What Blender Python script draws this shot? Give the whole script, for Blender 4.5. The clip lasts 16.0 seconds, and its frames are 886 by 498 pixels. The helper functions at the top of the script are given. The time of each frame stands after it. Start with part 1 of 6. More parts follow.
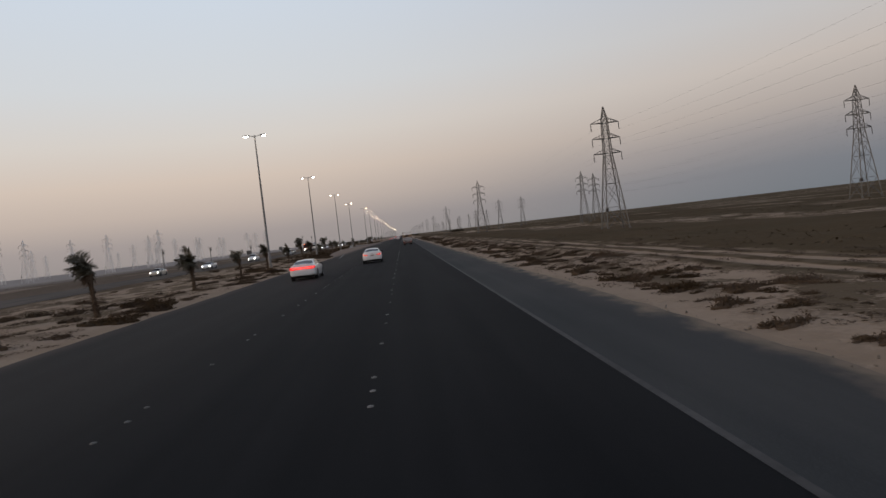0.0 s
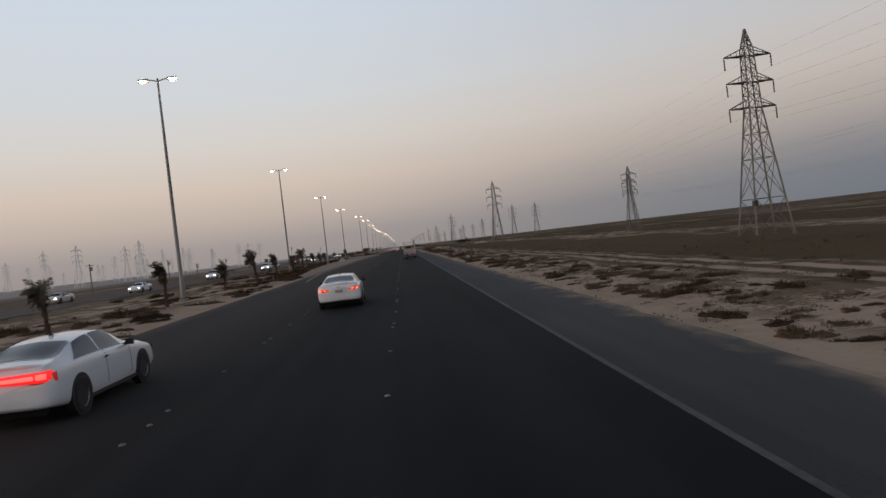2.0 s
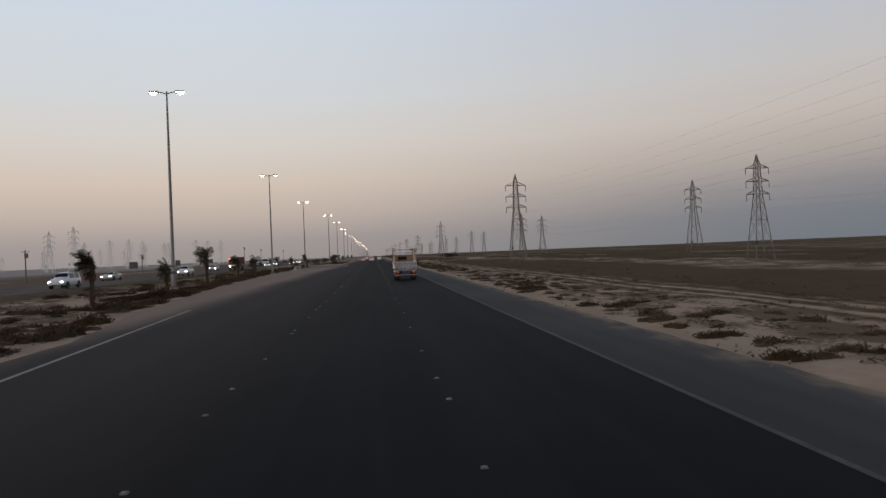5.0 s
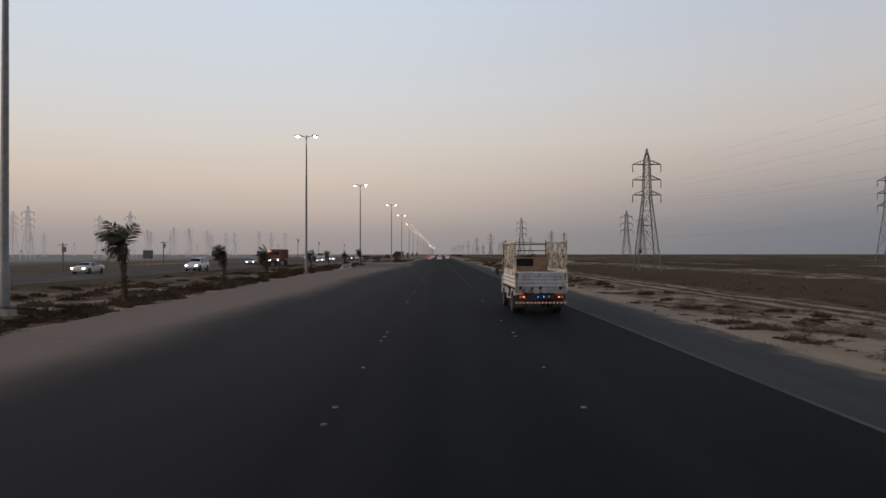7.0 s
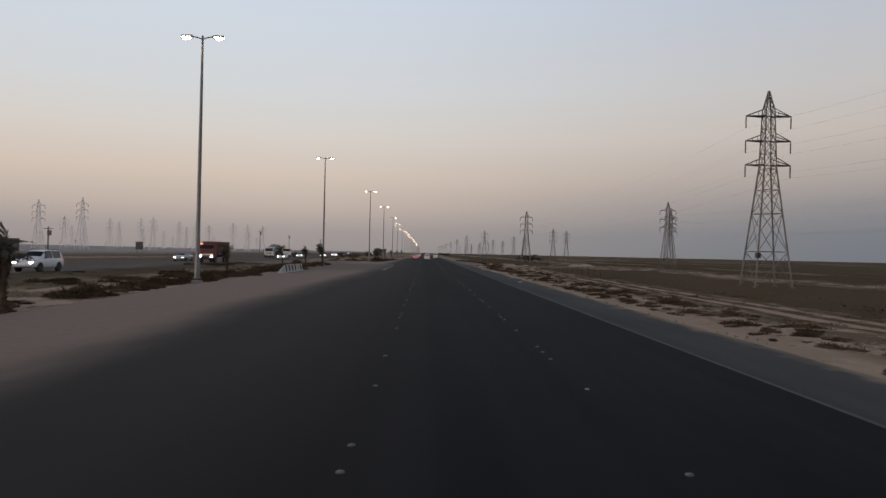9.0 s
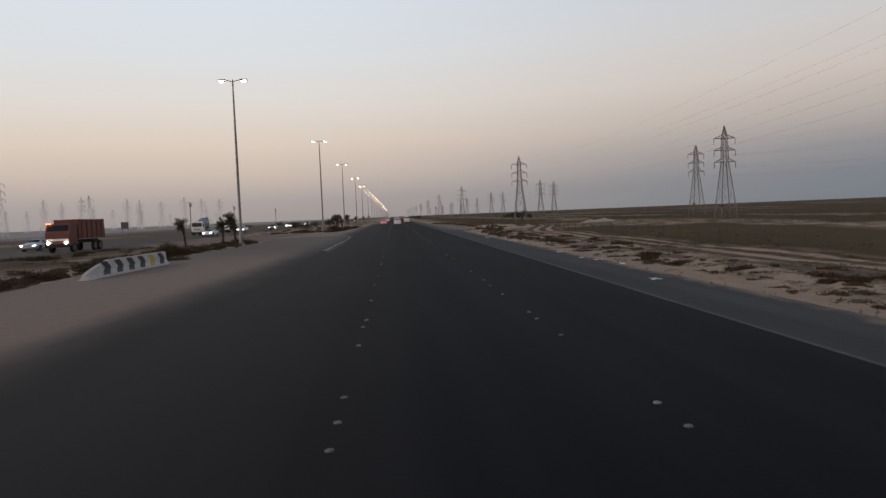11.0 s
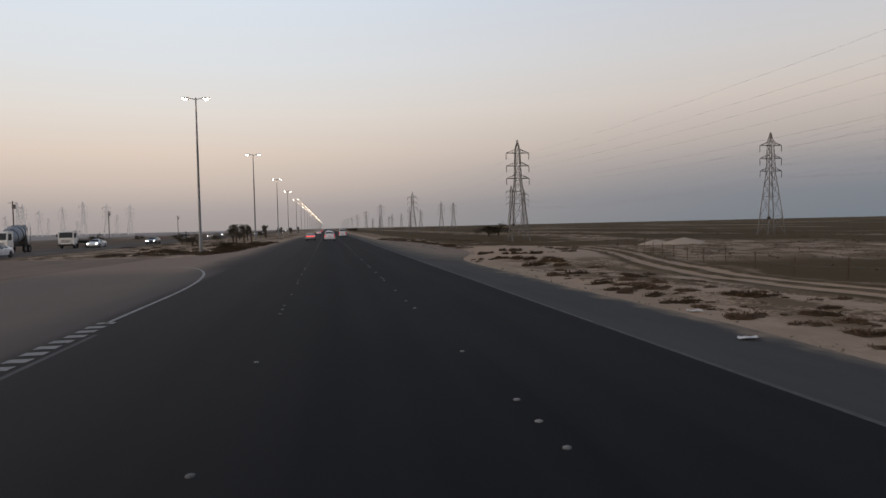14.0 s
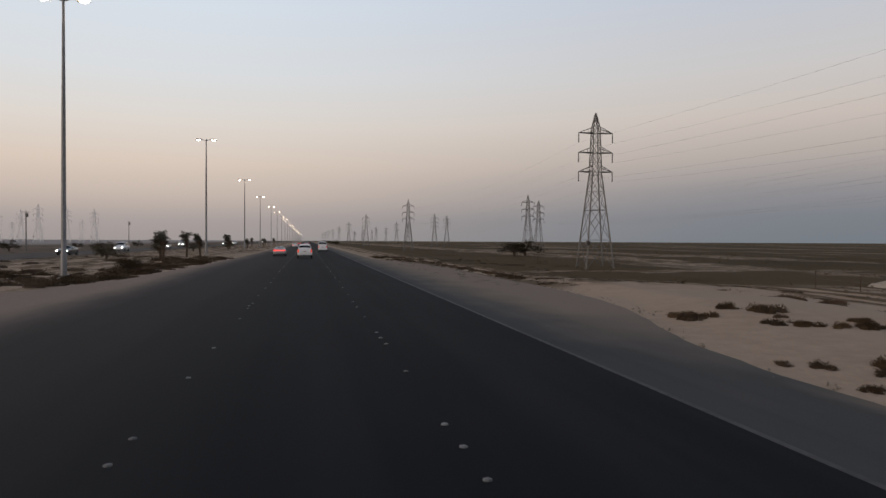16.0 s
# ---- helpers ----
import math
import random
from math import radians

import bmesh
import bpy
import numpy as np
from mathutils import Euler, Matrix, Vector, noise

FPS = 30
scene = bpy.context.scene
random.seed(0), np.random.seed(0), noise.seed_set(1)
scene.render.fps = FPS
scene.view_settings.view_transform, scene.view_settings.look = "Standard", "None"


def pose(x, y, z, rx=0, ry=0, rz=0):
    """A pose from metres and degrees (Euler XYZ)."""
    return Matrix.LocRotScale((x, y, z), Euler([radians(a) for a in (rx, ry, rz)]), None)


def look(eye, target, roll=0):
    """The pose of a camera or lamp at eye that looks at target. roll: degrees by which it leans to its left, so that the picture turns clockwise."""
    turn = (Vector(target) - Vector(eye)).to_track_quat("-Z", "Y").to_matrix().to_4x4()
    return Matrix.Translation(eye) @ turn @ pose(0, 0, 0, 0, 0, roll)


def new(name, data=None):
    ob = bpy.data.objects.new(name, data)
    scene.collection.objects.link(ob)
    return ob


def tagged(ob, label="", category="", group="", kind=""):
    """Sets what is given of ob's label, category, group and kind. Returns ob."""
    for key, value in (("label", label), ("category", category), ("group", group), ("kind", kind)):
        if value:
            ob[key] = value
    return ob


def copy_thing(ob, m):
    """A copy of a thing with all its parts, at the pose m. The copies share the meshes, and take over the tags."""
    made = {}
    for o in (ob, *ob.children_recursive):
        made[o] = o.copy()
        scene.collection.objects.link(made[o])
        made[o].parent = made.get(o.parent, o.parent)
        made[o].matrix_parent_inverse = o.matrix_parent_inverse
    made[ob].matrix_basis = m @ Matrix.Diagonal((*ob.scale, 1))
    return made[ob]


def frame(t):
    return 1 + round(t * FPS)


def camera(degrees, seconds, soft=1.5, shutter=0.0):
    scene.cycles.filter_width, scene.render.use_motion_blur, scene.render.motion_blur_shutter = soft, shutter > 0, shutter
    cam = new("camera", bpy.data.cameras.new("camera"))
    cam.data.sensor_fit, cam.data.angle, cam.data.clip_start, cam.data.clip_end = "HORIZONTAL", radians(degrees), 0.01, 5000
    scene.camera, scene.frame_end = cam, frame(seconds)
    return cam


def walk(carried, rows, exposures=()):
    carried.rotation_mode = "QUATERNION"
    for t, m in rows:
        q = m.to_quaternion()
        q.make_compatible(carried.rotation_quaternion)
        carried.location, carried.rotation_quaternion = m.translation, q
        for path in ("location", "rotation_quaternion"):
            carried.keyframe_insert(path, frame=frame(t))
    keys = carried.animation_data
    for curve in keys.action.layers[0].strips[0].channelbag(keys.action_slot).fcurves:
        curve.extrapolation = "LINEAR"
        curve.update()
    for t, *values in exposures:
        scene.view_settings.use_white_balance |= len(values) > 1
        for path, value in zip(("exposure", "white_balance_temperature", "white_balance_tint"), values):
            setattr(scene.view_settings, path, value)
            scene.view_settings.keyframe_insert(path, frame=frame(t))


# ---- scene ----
cam = camera(65.29, 16.0, soft=1.5, shutter=0.06)
# seconds, x, y, yaw, pitch, roll of the handheld camera behind the windscreen, 2.35 m over the road
PATH = [
    (0.0, -3.71, 36.24, -3.37, -1.56, 6.59),
    (0.5, -3.80, 45.49, -5.20, -2.40, 6.33),
    (1.0, -3.88, 54.70, -4.10, 0.83, 4.09),
    (1.5, -3.91, 63.82, -5.02, -0.20, 4.97),
    (2.0, -3.93, 72.86, -3.41, -0.66, 6.57),
    (2.5, -4.03, 81.89, -4.87, 0.25, 7.08),
    (3.0, -4.43, 90.93, -5.36, 1.53, 2.68),
    (5.5, -5.80, 136.44, -5.70, 0.09, 2.27),
    (6.0, -6.11, 145.39, -1.61, 0.13, -1.57),
    (6.5, -6.39, 154.35, -0.67, -0.16, 0.61),
    (7.0, -6.64, 163.31, -0.32, 0.42, 0.01),
    (7.5, -6.87, 172.33, 1.18, 0.43, -0.09),
    (8.0, -7.07, 181.39, -0.46, 0.45, -0.73),
    (10.5, -7.55, 227.65, -2.03, -1.67, -1.21),
    (11.0, -7.47, 236.42, -4.10, -2.87, 2.30),
    (11.5, -7.38, 245.11, -4.02, -1.74, -1.08),
    (12.0, -7.34, 253.73, -7.88, -3.88, -2.84),
    (12.5, -7.33, 262.32, -7.70, -2.55, -0.39),
    (13.0, -7.17, 270.87, -9.08, -1.84, -2.04),
    (13.5, -6.99, 279.40, -9.95, -2.44, 0.48),
    (14.0, -6.86, 287.92, -9.49, -1.93, 1.29),
    (14.5, -6.74, 296.40, -9.55, -2.44, 2.08),
    (15.0, -6.58, 304.90, -9.23, -0.88, 1.02),
    (15.5, -6.41, 313.44, -10.82, -1.74, 2.21),
    (16.0, -6.20, 321.98, -11.11, -0.66, -0.28),
]
walk(cam, [(t, pose(x, y, 2.35, 90 + pitch, roll, yaw)) for t, x, y, yaw, pitch, roll in PATH],
     exposures=[(0.0, 0.0), (0.5, 0.12), (1.0, 0.02), (1.5, 0.0), (8.0, 0.0), (10.5, 0.06), (11.0, 0.15), (11.5, 0.08), (12.0, 0.2), (12.5, 0.22), (14.0, 0.18), (16.0, 0.12)])

# ---- dusk sky and the last light of a sun that has just gone down on the left ----
world = bpy.data.worlds.new("dusk_sky")
scene.world = world
world.use_nodes = True
wn, wl = world.node_tree.nodes, world.node_tree.links
wn.clear()
w_out = wn.new("ShaderNodeOutputWorld")
w_bg = wn.new("ShaderNodeBackground")
w_co = wn.new("ShaderNodeTexCoord")
w_sep = wn.new("ShaderNodeSeparateXYZ")
wl.new(w_co.outputs["Generated"], w_sep.inputs[0])


def srgb(r, g, b):
    def lin(c):
        c /= 255
        return c / 12.92 if c < 0.04045 else ((c + 0.055) / 1.055) ** 2.4
    return (lin(r), lin(g), lin(b), 1)


def sky_ramp(stops):
    ramp = wn.new("ShaderNodeValToRGB")
    el = ramp.color_ramp.elements
    while len(el) < len(stops):
        el.new(0.5)
    for e, (deg, col) in zip(el, stops):
        e.position, e.color = math.sin(radians(deg)), srgb(*col)
    wl.new(w_sep.outputs["Z"], ramp.inputs["Fac"])
    return ramp


warm_side = sky_ramp([(0, (154, 146, 144)), (1.6, (164, 154, 151)), (3.6, (192, 177, 167)), (6, (210, 194, 181)),
                      (9, (214, 207, 200)), (13, (210, 213, 216)), (20, (205, 215, 227)), (32, (160, 169, 188)), (50, (104, 113, 132)), (80, (64, 73, 94))])
cool_side = sky_ramp([(0, (113, 119, 126)), (2, (119, 123, 130)), (4, (139, 137, 140)), (6.5, (172, 163, 158)), (9.5, (193, 183, 176)),
                      (13, (194, 191, 190)), (20, (184, 191, 204)), (32, (146, 155, 174)), (50, (98, 107, 126)), (80, (60, 69, 90))])
w_map = wn.new("ShaderNodeMapRange")
w_map.interpolation_type = "SMOOTHSTEP"
w_map.inputs["From Min"].default_value = -0.25
w_map.inputs["From Max"].default_value = 0.7
wl.new(w_sep.outputs["X"], w_map.inputs["Value"])
w_mix = wn.new("ShaderNodeMix")
w_mix.data_type = "RGBA"
wl.new(w_map.outputs["Result"], w_mix.inputs["Factor"])
wl.new(warm_side.outputs["Color"], w_mix.inputs[6])
wl.new(cool_side.outputs["Color"], w_mix.inputs[7])
wl.new(w_mix.outputs[2], w_bg.inputs["Color"])
w_bg.inputs["Strength"].default_value = 1.0
wl.new(w_bg.outputs["Background"], w_out.inputs["Surface"])

sun = new("sun", bpy.data.lights.new("sun", "SUN"))
sun.data.energy, sun.data.angle, sun.data.color = 0.75, radians(22), (1.0, 0.74, 0.52)
sun.matrix_world = look((-90, 20, 26), (0, 60, 0))
scene.view_settings.exposure = 0.0


# ---- materials ----
def mat(name, color, rough=0.7, metal=0.0, var=0.18, fine=18.0, broad=1.2, bump=0.0, color2=None, coat=0.0, emit=None, power=0.0, rnd=0.0):
    """Principled surface with grain and blotches at two scales in metres."""
    m = bpy.data.materials.new(name)
    m.use_nodes = True
    n, l = m.node_tree.nodes, m.node_tree.links
    b = n["Principled BSDF"]
    b.inputs["Roughness"].default_value, b.inputs["Metallic"].default_value = rough, metal
    b.inputs["Coat Weight"].default_value = coat
    if rough >= 0.9:
        b.inputs["Specular IOR Level"].default_value = 0.08
    co = n.new("ShaderNodeTexCoord")
    t1, t2 = n.new("ShaderNodeTexNoise"), n.new("ShaderNodeTexNoise")
    for tx, sc in ((t1, fine), (t2, broad)):
        tx.inputs["Scale"].default_value, tx.inputs["Detail"].default_value = sc, 5.0
        l.new(co.outputs["Object"], tx.inputs["Vector"])
    add = n.new("ShaderNodeMath")
    add.operation = "ADD"
    l.new(t1.outputs["Fac"], add.inputs[0])
    l.new(t2.outputs["Fac"], add.inputs[1])
    rmp = n.new("ShaderNodeMapRange")
    rmp.inputs["From Min"].default_value, rmp.inputs["From Max"].default_value = 0.6, 1.4
    l.new(add.outputs[0], rmp.inputs["Value"])
    mx = n.new("ShaderNodeMix")
    mx.data_type = "RGBA"
    c2 = color2 or tuple(c * (1 - 2 * var) for c in color)
    mx.inputs[6].default_value = (*[min(1, c * (1 + var * 0.5)) for c in color], 1) if not color2 else (*color, 1)
    mx.inputs[7].default_value = (*c2, 1)
    l.new(rmp.outputs[0], mx.inputs["Factor"])
    last = mx.outputs[2]
    if rnd:
        oi = n.new("ShaderNodeObjectInfo")
        hs = n.new("ShaderNodeHueSaturation")
        mr = n.new("ShaderNodeMapRange")
        mr.inputs["To Min"].default_value, mr.inputs["To Max"].default_value = 1 - rnd, 1 + rnd
        l.new(oi.outputs["Random"], mr.inputs["Value"])
        l.new(mr.outputs[0], hs.inputs["Value"])
        l.new(last, hs.inputs["Color"])
        last = hs.outputs[0]
    l.new(last, b.inputs["Base Color"])
    if bump:
        bp = n.new("ShaderNodeBump")
        bp.inputs["Strength"].default_value, bp.inputs["Distance"].default_value = 0.6, bump
        l.new(add.outputs[0], bp.inputs["Height"])
        l.new(bp.outputs[0], b.inputs["Normal"])
    if emit:
        b.inputs["Emission Color"].default_value = (*emit, 1)
        b.inputs["Emission Strength"].default_value = power
    return m


def mth(n, l, op, a, b=None, c=None):
    k = n.new("ShaderNodeMath")
    k.operation = op
    for i, v in enumerate((a, b, c)):
        if v is None:
            continue
        if isinstance(v, (int, float)):
            k.inputs[i].default_value = v
        else:
            l.new(v, k.inputs[i])
    return k.outputs[0]


def nse(n, l, vec, scale, detail=4.0, stretch=None):
    if stretch:
        mp = n.new("ShaderNodeMapping")
        mp.inputs["Scale"].default_value = stretch
        l.new(vec, mp.inputs["Vector"])
        vec = mp.outputs[0]
    tx = n.new("ShaderNodeTexNoise")
    tx.inputs["Scale"].default_value, tx.inputs["Detail"].default_value = scale, detail
    l.new(vec, tx.inputs["Vector"])
    return tx.outputs["Fac"]


def step(n, l, v, lo, hi):
    mr = n.new("ShaderNodeMapRange")
    mr.interpolation_type = "SMOOTHSTEP"
    mr.inputs["From Min"].default_value, mr.inputs["From Max"].default_value = lo, hi
    l.new(v, mr.inputs["Value"])
    return mr.outputs[0]


def blend(n, l, f, a, b):
    mx = n.new("ShaderNodeMix")
    mx.data_type = "RGBA"
    for sock, v in ((mx.inputs["Factor"], f), (mx.inputs[6], a), (mx.inputs[7], b)):
        if isinstance(v, tuple):
            sock.default_value = (*v, 1)
        elif isinstance(v, (int, float)):
            sock.default_value = v
        else:
            l.new(v, sock)
    return mx.outputs[2]


def rusty_paint(name, paint, dirt, rust, bare, rough=0.5, scale=6.0):
    """Old paint on steel: dust in broad patches, rust breaking through in spots and runs; bare: lower means more rust."""
    m = bpy.data.materials.new(name)
    m.use_nodes = True
    n, l = m.node_tree.nodes, m.node_tree.links
    b = n["Principled BSDF"]
    co = n.new("ShaderNodeTexCoord").outputs["Object"]
    broad, spots, runs = nse(n, l, co, 1.3, 4), nse(n, l, co, scale, 7), nse(n, l, co, 17.0, 4, (1.0, 1.0, 0.12))
    base = blend(n, l, mth(n, l, "MULTIPLY", step(n, l, mth(n, l, "ADD", broad, mth(n, l, "MULTIPLY", mth(n, l, "SUBTRACT", runs, 0.5), 0.5)), 0.34, 0.72), 0.85), paint, dirt)
    eaten = step(n, l, mth(n, l, "ADD", spots, mth(n, l, "MULTIPLY", mth(n, l, "SUBTRACT", runs, 0.5), 0.55)), bare, bare + 0.07)
    rusty = blend(n, l, nse(n, l, co, 22.0, 4), rust, tuple(c * 0.45 for c in rust))
    oi = n.new("ShaderNodeObjectInfo").outputs["Random"]
    eaten = mth(n, l, "MULTIPLY", eaten, mth(n, l, "ADD", 0.7, mth(n, l, "MULTIPLY", oi, 0.3)))
    l.new(blend(n, l, eaten, base, rusty), b.inputs["Base Color"])
    l.new(mth(n, l, "ADD", rough, mth(n, l, "MULTIPLY", eaten, 0.92 - rough)), b.inputs["Roughness"])
    bp = n.new("ShaderNodeBump")
    bp.inputs["Strength"].default_value, bp.inputs["Distance"].default_value = 0.35, 0.004
    l.new(mth(n, l, "ADD", spots, mth(n, l, "MULTIPLY", eaten, 0.4)), bp.inputs["Height"])
    l.new(bp.outputs[0], b.inputs["Normal"])
    return m


def ground_material():
    """Pale desert sand, dry scrub cover that thickens away from the road, wheel tracks and painted haze far left."""
    m = bpy.data.materials.new("desert_ground")
    m.use_nodes = True
    n, l = m.node_tree.nodes, m.node_tree.links
    b = n["Principled BSDF"]
    b.inputs["Roughness"].default_value = 1.0
    b.inputs["Specular IOR Level"].default_value = 0.05
    co = n.new("ShaderNodeTexCoord").outputs["Object"]
    sp = n.new("ShaderNodeSeparateXYZ")
    l.new(co, sp.inputs[0])
    x, y = sp.outputs["X"], sp.outputs["Y"]
    sand = blend(n, l, nse(n, l, co, 1.6, 6), (0.49, 0.373, 0.274), (0.318, 0.236, 0.169))
    sand = blend(n, l, step(n, l, nse(n, l, co, 0.12, 3), 0.42, 0.62), sand, (0.40, 0.308, 0.228))
    scrub = blend(n, l, nse(n, l, co, 2.3, 5), (0.074, 0.052, 0.028), (0.128, 0.091, 0.051))
    scrub = blend(n, l, step(n, l, nse(n, l, co, 0.05, 3), 0.45, 0.65), scrub, (0.087, 0.064, 0.035))
    # left scrub is paler, partly distance haze put into its colour
    scrub = blend(n, l, step(n, l, mth(n, l, "MULTIPLY", x, -1.0), 20.0, 60.0), scrub, blend(n, l, nse(n, l, co, 0.8, 5), (0.19, 0.145, 0.11), (0.105, 0.078, 0.057)))
    # the wheel track runs along the verge and swings out past y 320 and then joins the road
    swing = mth(n, l, "ADD", mth(n, l, "MULTIPLY", step(n, l, y, 312.0, 352.0), -7.4), mth(n, l, "MULTIPLY", step(n, l, y, 354.0, 368.0), 9.9))
    sway = mth(n, l, "MULTIPLY", mth(n, l, "SINE", mth(n, l, "MULTIPLY", y, 0.031)), 0.35)
    track = mth(n, l, "ADD", mth(n, l, "ADD", x, swing), mth(n, l, "ADD", sway, mth(n, l, "MULTIPLY", mth(n, l, "SUBTRACT", nse(n, l, co, 0.6, 3), 0.5), 0.35)))
    right = step(n, l, mth(n, l, "ADD", track, mth(n, l, "MULTIPLY", mth(n, l, "SUBTRACT", nse(n, l, co, 0.5, 4), 0.5), 2.4)), 10.7, 12.2)
    outward = mth(n, l, "ADD", mth(n, l, "MULTIPLY", x, -1.0), mth(n, l, "MULTIPLY", step(n, l, y, 140.0, 190.0), mth(n, l, "SUBTRACT", 5.0, mth(n, l, "MULTIPLY", step(n, l, y, 295.0, 330.0), 8.0))))
    left = step(n, l, mth(n, l, "ADD", outward, mth(n, l, "MULTIPLY", nse(n, l, co, 0.16, 5, (1.0, 0.5, 1.0)), 20.0)), 40.0, 49.0)
    cover = mth(n, l, "MAXIMUM", right, left)
    # broken pale bands: one strip beyond the dark field, others farther out
    patch = mth(n, l, "ADD", nse(n, l, co, 0.55, 6, (1.0, 0.45, 1.0)), mth(n, l, "MULTIPLY", mth(n, l, "SUBTRACT", nse(n, l, co, 6.0, 5), 0.5), 0.45))
    bands = nse(n, l, co, 0.06, 4, (1.0, 0.16, 1.0))
    strip_off = mth(n, l, "ABSOLUTE", mth(n, l, "SUBTRACT", mth(n, l, "ADD", x, mth(n, l, "MULTIPLY", mth(n, l, "SUBTRACT", nse(n, l, co, 0.03, 3), 0.5), 22.0)), 34.5))
    strip_f = mth(n, l, "MULTIPLY", mth(n, l, "SUBTRACT", 1.0, step(n, l, strip_off, 3.0, 6.6)), step(n, l, nse(n, l, co, 0.22, 4, (1.0, 0.35, 1.0)), 0.35, 0.53))
    beyond = mth(n, l, "MULTIPLY", step(n, l, bands, 0.545, 0.60), step(n, l, mth(n, l, "ABSOLUTE", mth(n, l, "ADD", x, 14.0)), 46.0, 60.0))
    flat_tan = mth(n, l, "MULTIPLY", step(n, l, mth(n, l, "ADD", y, mth(n, l, "MULTIPLY", x, 0.45)), 328.0, 337.0), mth(n, l, "SUBTRACT", 1.0, step(n, l, y, 351.0, 357.0)))
    flat_tan = mth(n, l, "MULTIPLY", flat_tan, mth(n, l, "SUBTRACT", 0.78, mth(n, l, "MULTIPLY", step(n, l, x, 36.0, 46.0), 0.78)))
    far_strip = mth(n, l, "SUBTRACT", 1.0, step(n, l, mth(n, l, "ABSOLUTE", mth(n, l, "SUBTRACT", mth(n, l, "ADD", y, mth(n, l, "MULTIPLY", nse(n, l, co, 0.1, 3), 8.0)), 377.5)), 1.5, 3.5))
    far_strip = mth(n, l, "MULTIPLY", far_strip, mth(n, l, "MULTIPLY", step(n, l, x, 9.0, 13.0), mth(n, l, "SUBTRACT", 1.0, step(n, l, x, 34.0, 44.0))))
    flat_tan = mth(n, l, "MAXIMUM", flat_tan, mth(n, l, "MULTIPLY", far_strip, 0.8))
    bare = mth(n, l, "MAXIMUM", mth(n, l, "MAXIMUM", mth(n, l, "MULTIPLY", strip_f, 0.95), mth(n, l, "MULTIPLY", beyond, 0.6)), flat_tan)
    clean = mth(n, l, "MAXIMUM", step(n, l, x, 3.0, 4.8), step(n, l, mth(n, l, "MULTIPLY", x, -1.0), 16.5, 20.5))
    tufts = mth(n, l, "MULTIPLY", step(n, l, patch, 0.445, 0.545), mth(n, l, "ADD", 0.2, mth(n, l, "MULTIPLY", clean, 0.8)))
    pad = mth(n, l, "MULTIPLY", mth(n, l, "MULTIPLY", step(n, l, y, 326.0, 336.0), mth(n, l, "SUBTRACT", 1.0, step(n, l, y, 353.0, 358.0))), mth(n, l, "SUBTRACT", 1.0, step(n, l, track, 7.4, 8.2)))
    tufts = mth(n, l, "MULTIPLY", tufts, mth(n, l, "SUBTRACT", 1.0, pad))
    f = mth(n, l, "MAXIMUM", mth(n, l, "MULTIPLY", tufts, 0.8), mth(n, l, "MULTIPLY", cover, mth(n, l, "SUBTRACT", 1.0, bare)))
    # worn growth either side of the track and on its crown, bare sand in the two ruts
    crown = mth(n, l, "SUBTRACT", 1.0, step(n, l, mth(n, l, "ABSOLUTE", mth(n, l, "SUBTRACT", track, 9.65)), 1.6, 2.3))
    f = mth(n, l, "MAXIMUM", f, mth(n, l, "MULTIPLY", crown, mth(n, l, "ADD", 0.82, mth(n, l, "MULTIPLY", step(n, l, nse(n, l, co, 0.9, 4), 0.42, 0.58), 0.18))))
    for cx in (8.9, 10.45):
        off = mth(n, l, "ABSOLUTE", mth(n, l, "SUBTRACT", track, cx))
        f = mth(n, l, "MULTIPLY", f, mth(n, l, "ADD", 0.12, mth(n, l, "MULTIPLY", step(n, l, off, 0.24, 0.46), 0.88)))
    base = blend(n, l, f, sand, scrub)
    # far haze beyond the other carriageway, put into the ground colour as paleness
    far_haze = mth(n, l, "MULTIPLY", step(n, l, mth(n, l, "ADD", mth(n, l, "MULTIPLY", x, -1.0), mth(n, l, "MULTIPLY", bands, 60.0)), 105.0, 190.0), 0.85)
    base = blend(n, l, far_haze, base, blend(n, l, nse(n, l, co, 0.07, 4, (1.0, 0.3, 1.0)), (0.47, 0.43, 0.40), (0.34, 0.31, 0.285)))
    l.new(base, b.inputs["Base Color"])
    bp = n.new("ShaderNodeBump")
    bp.inputs["Strength"].default_value, bp.inputs["Distance"].default_value = 0.7, 0.06
    l.new(mth(n, l, "ADD", nse(n, l, co, 5.0, 6), mth(n, l, "MULTIPLY", f, 1.5)), bp.inputs["Height"])
    l.new(bp.outputs[0], b.inputs["Normal"])
    return m


